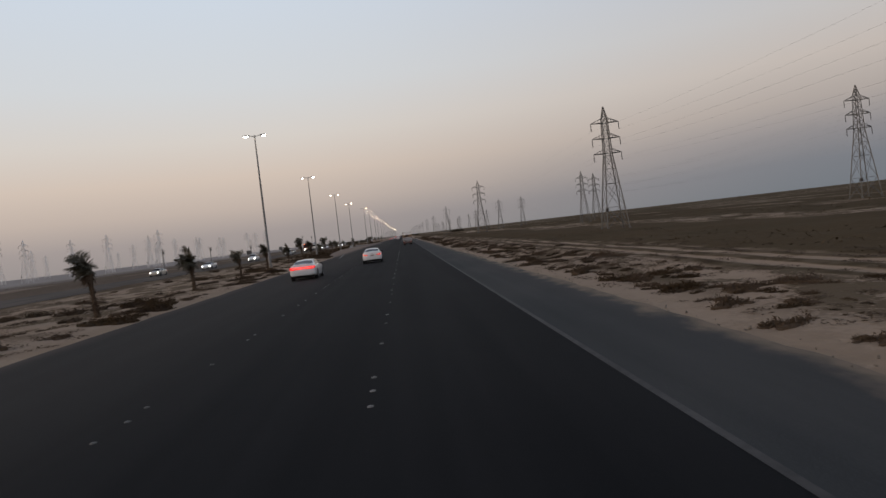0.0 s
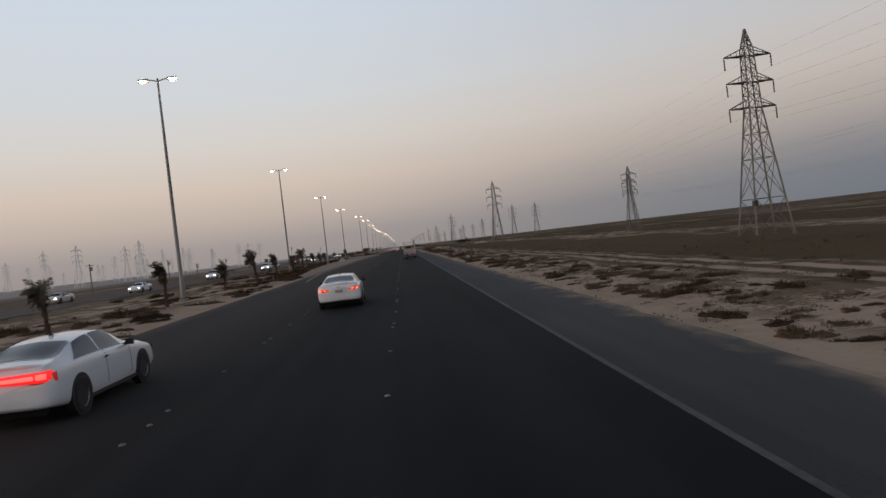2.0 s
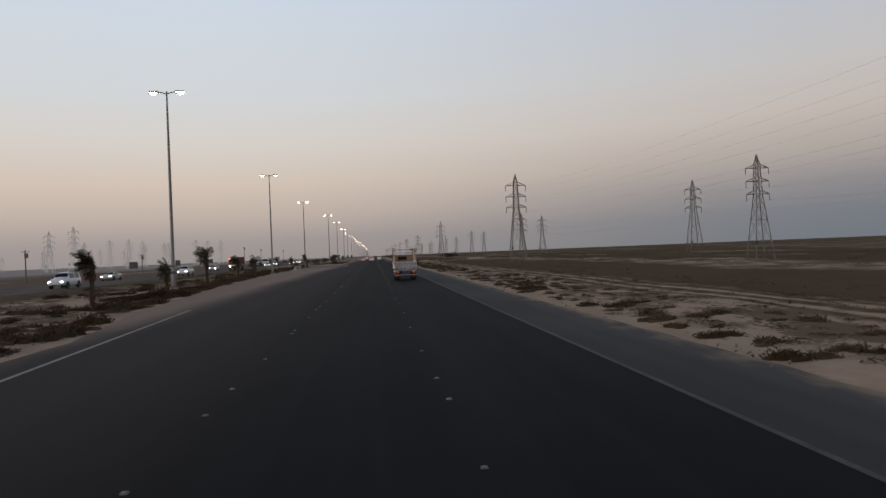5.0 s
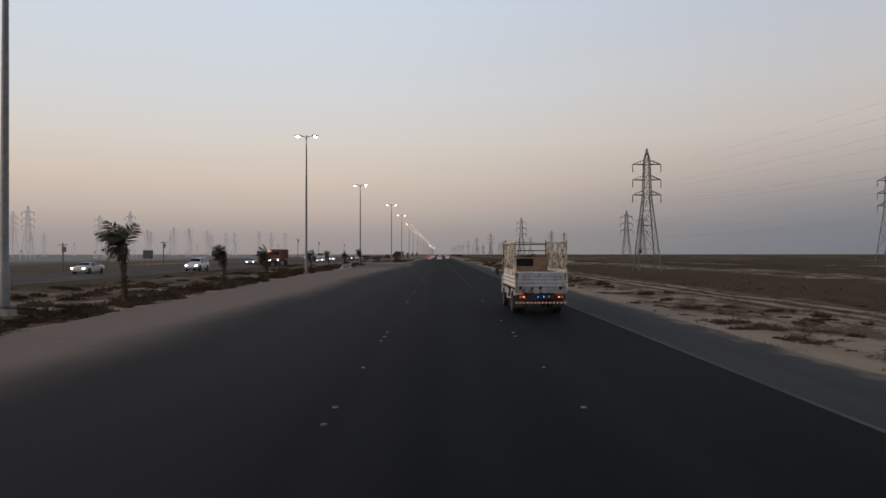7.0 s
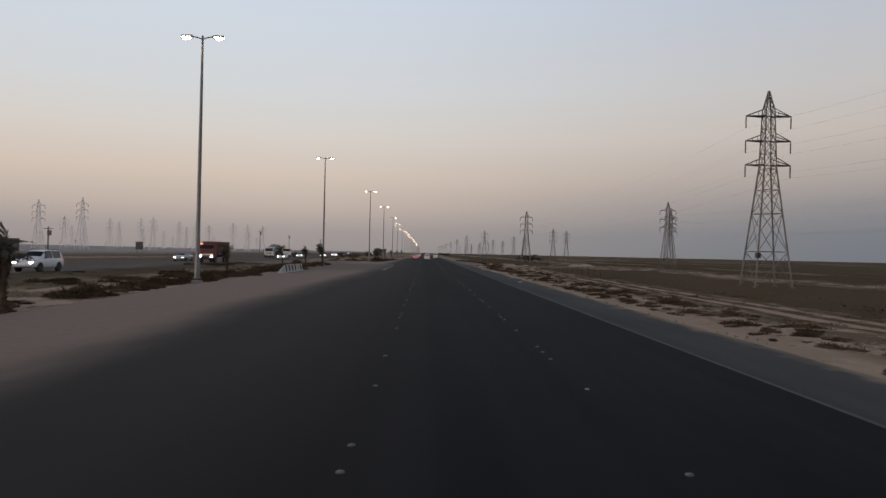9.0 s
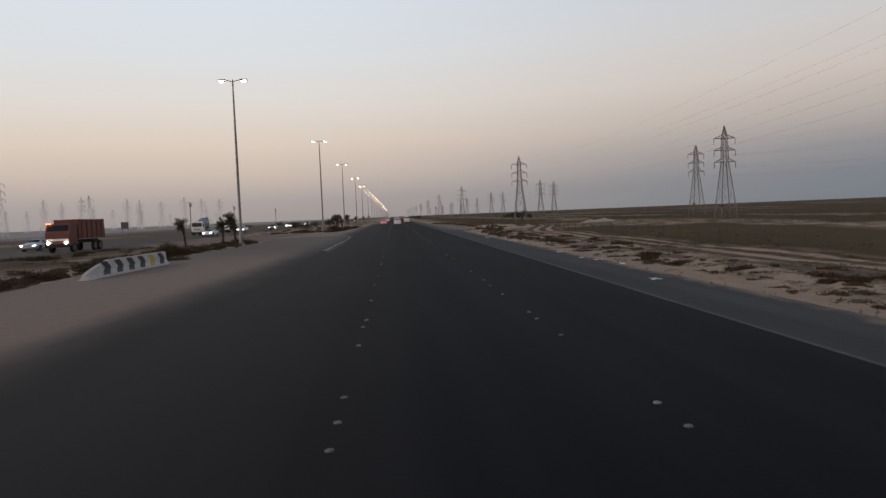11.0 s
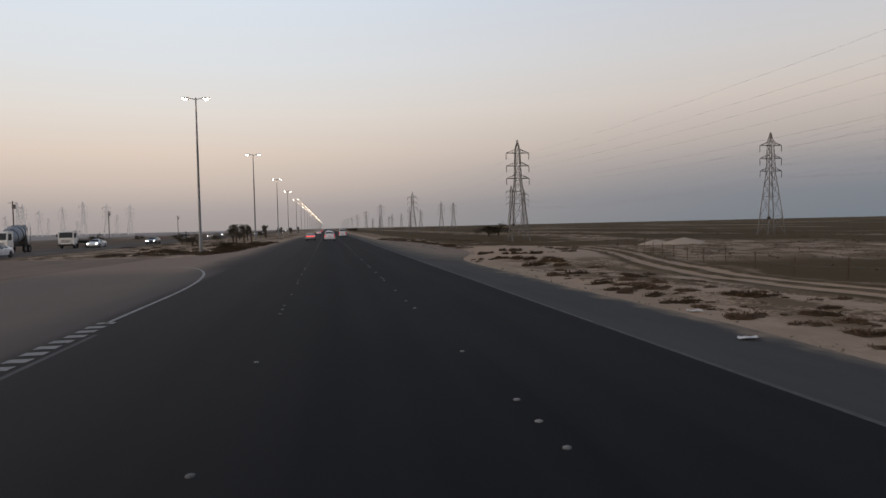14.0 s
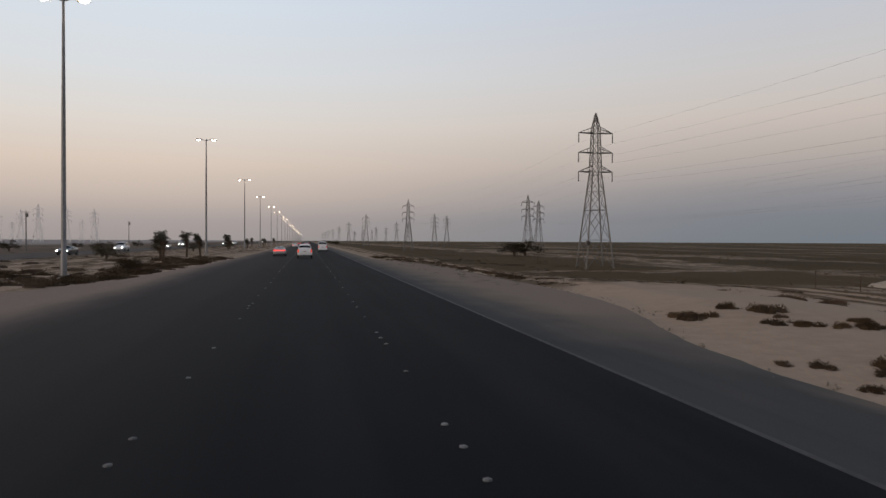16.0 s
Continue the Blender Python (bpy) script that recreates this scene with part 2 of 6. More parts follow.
def asphalt_material(name, dark, light, dust=0.0, rough=0.85, drift=None, spill=False):
    """Asphalt with long wheel polish, patches and aggregate; dust: how much sand lies on it."""
    m = bpy.data.materials.new(name)
    m.use_nodes = True
    n, l = m.node_tree.nodes, m.node_tree.links
    b = n["Principled BSDF"]
    b.inputs["Roughness"].default_value = rough
    b.inputs["Specular IOR Level"].default_value = 0.08
    co = n.new("ShaderNodeTexCoord").outputs["Object"]
    long_ = nse(n, l, co, 1.1, 4, (1.0, 0.02, 1.0))
    grain = nse(n, l, co, 60.0, 3)
    blot = nse(n, l, co, 0.35, 5, (1.0, 0.3, 1.0))
    base = blend(n, l, step(n, l, mth(n, l, "ADD", long_, mth(n, l, "MULTIPLY", blot, 0.6)), 0.55, 1.05), dark, light)
    base = blend(n, l, mth(n, l, "MULTIPLY", step(n, l, grain, 0.5, 0.75), 0.35), base, tuple(min(1, c * 1.9) for c in light))
    if dust:
        base = blend(n, l, mth(n, l, "MULTIPLY", step(n, l, blot, 0.3, 0.7), dust), base, (0.25, 0.19, 0.15))
    if spill:
        # sand blown over the outer edge
        sp = n.new("ShaderNodeSeparateXYZ")
        l.new(co, sp.inputs[0])
        over = mth(n, l, "ADD", sp.outputs["X"], mth(n, l, "MULTIPLY", mth(n, l, "SUBTRACT", nse(n, l, co, 1.3, 6, (1.0, 0.5, 1.0)), 0.5), 1.9))
        over = mth(n, l, "MULTIPLY", step(n, l, over, 1.35, 2.15), mth(n, l, "SUBTRACT", 1.0, step(n, l, sp.outputs["Y"], 326.0, 334.0)))
        base = blend(n, l, mth(n, l, "MULTIPLY", over, 0.75), base, (0.36, 0.27, 0.19))
        base = blend(n, l, mth(n, l, "MULTIPLY", step(n, l, sp.outputs["X"], -0.6, 2.2), 0.16), base, (0.15, 0.135, 0.12))
        # and drifted thicker across it past the sand pad
        wav = mth(n, l, "MULTIPLY", mth(n, l, "SUBTRACT", nse(n, l, co, 0.5, 6, (1.0, 0.6, 1.0)), 0.5), 2.6)
        pale = mth(n, l, "MULTIPLY", step(n, l, mth(n, l, "ADD", sp.outputs["Y"], mth(n, l, "MULTIPLY", wav, 3.0)), 329.0, 346.0), step(n, l, mth(n, l, "ADD", sp.outputs["X"], wav), -0.8, 3.2))
        base = blend(n, l, mth(n, l, "MULTIPLY", pale, 0.9), base, (0.25, 0.195, 0.15))
    if drift:
        sp = n.new("ShaderNodeSeparateXYZ")
        l.new(co, sp.inputs[0])
        wav = mth(n, l, "SUBTRACT", nse(n, l, co, 0.25, 5, (1.0, 0.25, 1.0)), 0.5)
        away = mth(n, l, "ADD", mth(n, l, "MULTIPLY", sp.outputs["X"], -1.0), mth(n, l, "MULTIPLY", wav, 1.8))
        away = mth(n, l, "ADD", away, mth(n, l, "SUBTRACT", mth(n, l, "MULTIPLY", step(n, l, sp.outputs["Y"], 240.0, 268.0), 0.8), mth(n, l, "MULTIPLY", step(n, l, sp.outputs["Y"], 278.0, 296.0), 0.3)))
        away = mth(n, l, "ADD", away, mth(n, l, "MULTIPLY", mth(n, l, "SUBTRACT", nse(n, l, co, 1.1, 5, (1.0, 0.3, 1.0)), 0.5), 0.8))
        paved = mth(n, l, "MULTIPLY", step(n, l, sp.outputs["Y"], 272.0, 300.0), mth(n, l, "SUBTRACT", 1.0, step(n, l, sp.outputs["Y"], 324.0, 336.0)))
        away = mth(n, l, "SUBTRACT", away, mth(n, l, "MULTIPLY", mth(n, l, "SUBTRACT", 1.0, step(n, l, sp.outputs["Y"], 126.0, 160.0)), 0.7))
        # lanes turn paler and browner from x -6 to x -12
        base = blend(n, l, mth(n, l, "MULTIPLY", step(n, l, mth(n, l, "MULTIPLY", sp.outputs["X"], -1.0), 6.0, 12.2), 0.42), base, (0.075, 0.066, 0.058))
        base = blend(n, l, mth(n, l, "MULTIPLY", step(n, l, away, drift[0], drift[0] + 2.2), 0.85), base, (0.125, 0.102, 0.086))
        base = blend(n, l, mth(n, l, "MULTIPLY", step(n, l, away, drift[0] + 1.2, drift[1]), mth(n, l, "SUBTRACT", 0.9, mth(n, l, "MULTIPLY", paved, 0.45))), base, blend(n, l, nse(n, l, co, 3.0, 5), (0.33, 0.25, 0.195), (0.23, 0.175, 0.14)))
        bay = mth(n, l, "MULTIPLY", mth(n, l, "MULTIPLY", paved, step(n, l, mth(n, l, "MULTIPLY", sp.outputs["X"], -1.0), 12.6, 13.3)), 0.5)
        base = blend(n, l, bay, base, blend(n, l, blot, (0.12, 0.109, 0.10), (0.19, 0.163, 0.142)))
    l.new(base, b.inputs["Base Color"])
    bp = n.new("ShaderNodeBump")
    bp.inputs["Strength"].default_value, bp.inputs["Distance"].default_value = 0.4, 0.006
    l.new(grain, bp.inputs["Height"])
    l.new(bp.outputs[0], b.inputs["Normal"])
    return m


M_GROUND = ground_material()
M_LANE = asphalt_material("lane_asphalt", (0.0068, 0.0077, 0.0095), (0.0145, 0.0153, 0.0170), drift=(13.1, 16.4))
M_SHOULDER = asphalt_material("shoulder_asphalt", (0.042, 0.046, 0.048), (0.062, 0.066, 0.067), 0.05, spill=True)
M_DUSTY = asphalt_material("dusty_asphalt", (0.15, 0.115, 0.092), (0.20, 0.15, 0.115), 0.5)
M_BAY = asphalt_material("dust_drifted_asphalt", (0.0068, 0.0077, 0.0095), (0.0145, 0.0153, 0.0170), drift=(13.1, 16.4))
M_FAR_LANE = asphalt_material("dusty_far_asphalt", (0.070, 0.061, 0.054), (0.095, 0.083, 0.073), 0.25)
M_LINE = mat("worn_road_paint", (0.30, 0.30, 0.29), 0.7, var=0.3, fine=9, broad=0.7)
M_LINE_FAINT = mat("scuffed_road_paint", (0.088, 0.085, 0.082), 0.8, var=0.4, fine=5, broad=0.45, color2=(0.022, 0.022, 0.022))
M_STUD = mat("ceramic_stud", (0.19, 0.19, 0.185), 0.5, var=0.35, fine=30, rnd=0.5)
M_STEEL = mat("galvanised_steel", (0.24, 0.235, 0.23), 0.55, 0.5, var=0.2, fine=6, broad=0.8)
M_LATTICE = mat("weathered_lattice_steel", (0.20, 0.19, 0.18), 0.65, 0.3, var=0.25, fine=8, broad=0.6)
M_GLASS_INS = mat("brown_insulator", (0.05, 0.04, 0.035), 0.3)
M_CABLE = mat("aluminium_cable", (0.20, 0.20, 0.20), 0.5, 0.4)
M_CONCRETE = mat("concrete", (0.34, 0.32, 0.30), 0.9, fine=14, broad=1.0, bump=0.01)
M_FOOTING = mat("dusty_concrete", (0.19, 0.165, 0.14), 0.95, fine=14, broad=1.0, bump=0.01)
M_LAMP = mat("lit_lamp_glass", (0.9, 0.85, 0.75), 0.3, emit=(1.0, 0.76, 0.53), power=18.0)
M_HOUSING = mat("lamp_housing", (0.30, 0.30, 0.29), 0.5, 0.2)


# ---- mesh building ----
class MB:
    """Collects vertices and faces of one mesh."""

    def __init__(self):
        self.v, self.f = [], []

    def face(self, *pts):
        k = len(self.v)
        self.v += [tuple(p) for p in pts]
        self.f.append(tuple(range(k, k + len(pts))))
        return self

    def box(self, c, s, m=None, taper=1.0):
        k = len(self.v)
        for dz in (-1, 1):
            q = taper if dz > 0 else 1.0
            for dx, dy in ((-1, -1), (1, -1), (1, 1), (-1, 1)):
                p = Vector((dx * s[0] / 2 * q, dy * s[1] / 2 * q, dz * s[2] / 2))
                p = (m @ p if m else p) + Vector(c)
                self.v.append(tuple(p))
        for q in ((3, 2, 1, 0), (4, 5, 6, 7), (0, 1, 5, 4), (1, 2, 6, 5), (2, 3, 7, 6), (3, 0, 4, 7)):
            self.f.append(tuple(k + i for i in q))
        return self

    def rod(self, a, b, r0, r1=None, n=6, cap=True):
        a, b = Vector(a), Vector(b)
        r1 = r0 if r1 is None else r1
        d = (b - a).normalized()
        u = d.orthogonal().normalized()
        w = d.cross(u)
        k = len(self.v)
        for p, r in ((a, r0), (b, r1)):
            for i in range(n):
                t = 2 * math.pi * (i + 0.5) / n
                self.v.append(tuple(p + u * (r * math.cos(t)) + w * (r * math.sin(t))))
        for i in range(n):
            j = (i + 1) % n
            self.f.append((k + i, k + j, k + n + j, k + n + i))
        if cap:
            self.f.append(tuple(k + i for i in reversed(range(n))))
            self.f.append(tuple(k + n + i for i in range(n)))
        return self

    def tube(self, pts, r, n=5):
        k = len(self.v)
        pts = [Vector(p) for p in pts]
        for i, p in enumerate(pts):
            d = (pts[min(i + 1, len(pts) - 1)] - pts[max(i - 1, 0)]).normalized()
            u = d.cross(Vector((0, 0, 1)) if abs(d.z) < 0.9 else Vector((1, 0, 0))).normalized()
            w = d.cross(u)
            for j in range(n):
                t = 2 * math.pi * j / n
                self.v.append(tuple(p + u * (r * math.cos(t)) + w * (r * math.sin(t))))
        for i in range(len(pts) - 1):
            for j in range(n):
                q = (j + 1) % n
                self.f.append((k + i * n + j, k + i * n + q, k + (i + 1) * n + q, k + (i + 1) * n + j))
        return self

    def prism(self, poly, axis, lo, hi):
        """A polygon of (a, b) pairs pushed along an axis from lo to hi."""
        def put(a, b, c):
            return {"x": (c, a, b), "y": (a, c, b), "z": (a, b, c)}[axis]
        k, n = len(self.v), len(poly)
        self.v += [put(a, b, lo) for a, b in poly] + [put(a, b, hi) for a, b in poly]
        for i in range(n):
            j = (i + 1) % n
            self.f.append((k + i, k + j, k + n + j, k + n + i))
        self.f.append(tuple(k + i for i in reversed(range(n))))
        self.f.append(tuple(k + n + i for i in range(n)))
        return self

    def grid(self, rows):
        k, n = len(self.v), len(rows[0])
        for r in rows:
            self.v += [tuple(p) for p in r]
        for i in range(len(rows) - 1):
            for j in range(n - 1):
                a = k + i * n + j
                self.f.append((a, a + 1, a + n + 1, a + n))
        return self

    def lathe(self, prof, n=20, axis="x", centre=(0, 0, 0)):
        """Turns a profile of (along, radius) pairs round an axis."""
        k = len(self.v)
        for a, r in prof:
            for i in range(n):
                t = 2 * math.pi * i / n
                c, s = r * math.cos(t), r * math.sin(t)
                p = {"x": (a, c, s), "y": (c, a, s), "z": (c, s, a)}[axis]
                self.v.append(tuple(Vector(p) + Vector(centre)))
        for i in range(len(prof) - 1):
            for j in range(n):
                q = (j + 1) % n
                self.f.append((k + i * n + j, k + i * n + q, k + (i + 1) * n + q, k + (i + 1) * n + j))
        return self

    def mesh(self, name, material=None, smooth=False):
        me = bpy.data.meshes.new(name)
        me.from_pydata(self.v, [], self.f)
        bm = bmesh.new()
        bm.from_mesh(me)
        bmesh.ops.recalc_face_normals(bm, faces=bm.faces)
        bm.to_mesh(me)
        bm.free()
        if smooth:
            me.shade_smooth()
        if material:
            me.materials.append(material)
        return me


def part(name, mb, material, parent, label="", smooth=False, at=None):
    """Links one mesh object under a thing or under a part."""
    me = mb if isinstance(mb, bpy.types.Mesh) else mb.mesh(name, material, smooth)
    ob = new(name, me)
    ob.parent = parent
    if at is not None:
        ob.matrix_basis = at
    return tagged(ob, label) if label else ob


def thing(name, label, category, at=None, group="", kind=""):
    ob = tagged(new(name), label, category, group, kind)
    if at is not None:
        ob.matrix_basis = at
    return ob


def solid(name, mb, material, label, category, kind="", group="", smooth=False, at=None):
    ob = tagged(new(name, mb.mesh(name, material, smooth)), label, category, group, kind)
    if at is not None:
        ob.matrix_basis = at
    return ob


rng = random.Random(7)

# ---- ground: one sheet, finer and slightly uneven beside the road ----
LEFT_EDGE = [(-400, -15.1), (150, -15.1), (163, -17.4), (184, -19.3), (212, -20.9), (253, -22.5), (285, -23.2), (322, -22.4),
             (330, -23.5), (352, -22.0), (356, -18.6), (367, -16.7), (400, -15.6), (440, -15.1), (3900, -15.1)]


def left_edge(y):
    for (y0, x0), (y1, x1) in zip(LEFT_EDGE, LEFT_EDGE[1:]):
        if y0 <= y <= y1:
            t = (y - y0) / (y1 - y0)
            return x0 + (x1 - x0) * t
    return -15.1


def right_edge(y):
    def rise(a, b):
        k = max(0.0, min(1.0, (y - a) / (b - a)))
        return k * k * (3 - 2 * k)
    bump = 3.9 * rise(331, 352) * (1 - rise(384, 418))
    return 1.96 + 0.25 * noise.noise((y * 0.13, 3.1, 0)) + 0.12 * noise.noise((y * 0.7, 1.7, 0)) + bump


def track_swing(y):
    def rise(a, b):
        k = max(0.0, min(1.0, (y - a) / (b - a)))
        return k * k * (3 - 2 * k)
    return 7.4 * rise(312, 352) - 9.9 * rise(354, 368)


def ground_z(x, y):
    r = max(0.0, min(1.0, (x - right_edge(y)) / 4.0))
    lt = max(0.0, min(1.0, (left_edge(y) - x) / 3.0)) if x > -39 else 0.0
    if 318 < y < 356 and x < -20:
        lt *= 0.0
    k = max(r, lt)
    if x < -52:
        k = min(1.0, (-52 - x) / 5)
    h = 0.22 * noise.noise((x * 0.18, y * 0.11, 0)) + 0.10 * noise.noise((x * 0.6, y * 0.5, 4)) + 0.05 * noise.noise((x * 1.7, y * 1.5, 9))
    rise = max(0.0, min(1.0, (x - right_edge(y)) / 3.0))
    bank = 0.42 * rise * rise * (3 - 2 * rise) * math.exp(-((x - 8.5) / 3.5) ** 2 - ((y - 348) / 11.0) ** 2)
    far = 1.0 if abs(x) < 90 else 0.6
    tr = x + 0.35 * math.sin(0.031 * y) - track_swing(y)
    if 6 < tr < 13 and -60 < y < 700:
        bank -= sum(0.06 * math.exp(-((tr - c) / 0.33) ** 2) for c in (8.9, 10.45))
        h *= 1 - 0.65 * math.exp(-((tr - 9.4) / 2.2) ** 2)
    return -0.05 + k * (h * far + 0.06) + bank


def axis_steps(near_lo, near_hi, s, far):
    out = list(np.arange(near_lo, near_hi + 0.01, s))
    a, d = near_hi, s
    while a < far:
        d *= 1.35
        a += d
        out.append(min(a, far))
    a, d = near_lo, s
    lo = []
    while a > -far:
        d *= 1.35
        a -= d
        lo.append(max(a, -far))
    return lo[::-1] + out


gx = sorted(axis_steps(-40, 34, 1.0, 4200) + [6.25 + 0.25 * i for i in range(53) if i % 4 != 3])
gy = axis_steps(40, 420, 1.25, 4200)
solid("ground", MB().grid([[(x, y, ground_z(x, y)) for x in gx] for y in gy]), M_GROUND,
      "flat pale desert sand with brown scrub cover and wheel ruts", "ground", "structure", smooth=True)


def strip(xa, xb, y0, y1, z, dy=4.0, jit=0.0, thick=0.0):
    """A band along the road between two edges, which may be numbers or functions of y."""
    n = max(1, int((y1 - y0) / dy))
    rows = []
    for i in range(n + 1):
        y = y0 + (y1 - y0) * i / n
        a = xa(y) if callable(xa) else xa
        b = xb(y) if callable(xb) else xb
        j = jit * noise.noise((y * 0.9, a * 2.0, 0))
        row = [(a + j, y, z), (b, y, z)]
        if thick:
            row = [(a + j - 0.02, y, z - thick)] + row + [(b + 0.02, y, z - thick)]
        rows.append(row)
    return MB().grid(rows)


road = thing("road", "dark worn asphalt highway with three lanes", "road", kind="structure")
part("lane_surface", strip(-12.75, -0.72, -60, 3900, 0.0, 20, 0, 0.1), M_LANE, road, "dark asphalt lanes")
part("right_shoulder", strip(-0.72, right_edge, -60, 700, -0.004, 0.7, 0, 0.12), M_SHOULDER, road, "lighter grey asphalt shoulder")
part("right_shoulder", strip(-0.72, 1.96, 700, 3900, -0.004, 40, 0, 0.12), M_SHOULDER, road, "lighter grey asphalt shoulder")
part("left_shoulder", strip(lambda y: left_edge(y) + 0.2 * noise.noise((y * 0.3, 8, 0)), -12.75, -60, 470, -0.004, 1.5, 0, 0.1), M_BAY, road, "asphalt hard strip and turning bay under drifted dust")
part("left_shoulder", strip(-15.1, -12.75, 470, 3900, -0.004, 40, 0, 0.1), M_DUSTY, road, "sand-dusted asphalt shoulder")
part("median_opening", strip(-40, -21.8, 318, 356, -0.016, 2.0, 0, 0.03), M_DUSTY, road, "sand-dusted crossing through the median")
far_road = thing("far_road", "grey asphalt carriageway beyond the median", "road", kind="structure")
part("lane_surface", strip(-52, -39, -60, 3900, 0.0, 20, 0, 0.1), M_FAR_LANE, far_road)

# painted lines
part("edge_line", strip(-0.80, -0.69, -60, 1500, 0.004, 20), M_LINE_FAINT, road, "worn white edge line")
part("edge_line", strip(lambda y: -14.17 - 0.06 * (y - 152.6), lambda y: -14.03 - 0.06 * (y - 152.6), 138, 163, 0.002, 4), M_LINE, road, "white edge line")
for y0, y1 in ((164.1, 164.9), (166.2, 167.3)):
    part("edge_line", strip(lambda y: -14.15 - 0.06 * (y - 152.6), lambda y: -14.06 - 0.06 * (y - 152.6), y0, y1, 0.002, 1), M_LINE_FAINT, road, "worn-off end of the edge line")
part("edge_line", strip(-12.28, -12.16, 285.5, 305, 0.004, 6), M_LINE_FAINT, road, "worn white edge line")
part("edge_line", strip(-12.69, -12.55, 307, 314, 0.004, 6), M_LINE, road, "white edge line")
nose = MB()
curve = [Vector((-12.62 - 5.0 * (1 - math.cos(radians(3.75 * i))), 314 + 22.5 * math.sin(radians(3.75 * i)), 0.004)) for i in range(25)]
for i, (c0, c1) in enumerate(zip(curve, curve[1:])):
    d0 = (c1 - curve[max(i - 1, 0)]).normalized()
    d1 = (curve[min(i + 2, 24)] - c0).normalized()
    w0, w1 = Vector((-d0.y, d0.x, 0)) * 0.07, Vector((-d1.y, d1.x, 0)) * 0.07
    nose.face(c0 + w0, c0 - w0, c1 - w1, c1 + w1)
part("edge_line", nose, M_LINE, road, "curved white nose of the edge line")

# ---- street lamps on the median ----
LAMP_Y = [(-21.4, 128.2, 17.6), (-22.8, 189.1, 17.2), (-22.8, 247.5, 16.9), (-23.3, 309.4, 17.1), (-20.7, 367.6, 17.2),
          (-21.1, 430.8, 17.5), (-21.0, 494.7, 17.1), (-21.5, 558.4, 16.8), (-21.1, 621.7, 16.6)]
LAMP_Y += [(-21.2, 684.0 + 62.3 * i, 16.8) for i in range(24)]


def street_lamp():
    ob = thing("street_lamp", "tall grey steel street lamp with two lit heads on median", "street lamp", group="street lamps along the median")
    part("base", MB().box((0, 0, 0.05), (0.62, 0.62, 0.36), taper=0.92), M_CONCRETE, ob, "concrete footing")
    part("pole", MB().lathe([(0.3, 0.19), (1.6, 0.18), (1.65, 0.15), (9, 0.12), (16.75, 0.075), (16.85, 0.0)], 12, "z"), M_STEEL, ob, smooth=True)
    part("flange", MB().lathe([(0.36, 0.30), (0.40, 0.30), (0.41, 0.0)], 12, "z"), M_STEEL, ob)
    for s in (-1, 1):
        part("arm", MB().tube([(0, 0, 16.55), (0.35 * s, 0, 16.68), (0.8 * s, 0, 16.75)], 0.045), M_STEEL, ob)
        h = part("lamp_head", MB().grid([[(s * (0.7 + 0.75 * u), w * (0.17 - 0.05 * u), 16.86 - 0.02 * u - 0.5 * w * w * 0.4 - 0.06 * abs(w) ** 3) for w in (-1, -0.6, 0, 0.6, 1)] for u in (0, 0.15, 0.5, 0.85, 1)]), M_HOUSING, ob)
        part("lens", MB().grid([[(s * (0.78 + 0.64 * u), w * 0.17, 16.68 - 0.20 * math.sin(math.pi * u) * (1 - w * w)) for w in (-1, -0.5, 0, 0.5, 1)] for u in (0, 0.25, 0.5, 0.75, 1)]), M_LAMP, h, "glowing warm lens", smooth=True)
    return ob


lamp = street_lamp()
for i, (x, y, h) in enumerate(LAMP_Y):
    m = pose(x, y, ground_z(x, y) - 0.05)
    c = copy_thing(lamp, m) if i else lamp
    c.matrix_basis = m
    c.scale = (h / 16.8, h / 16.8, h / 16.8)


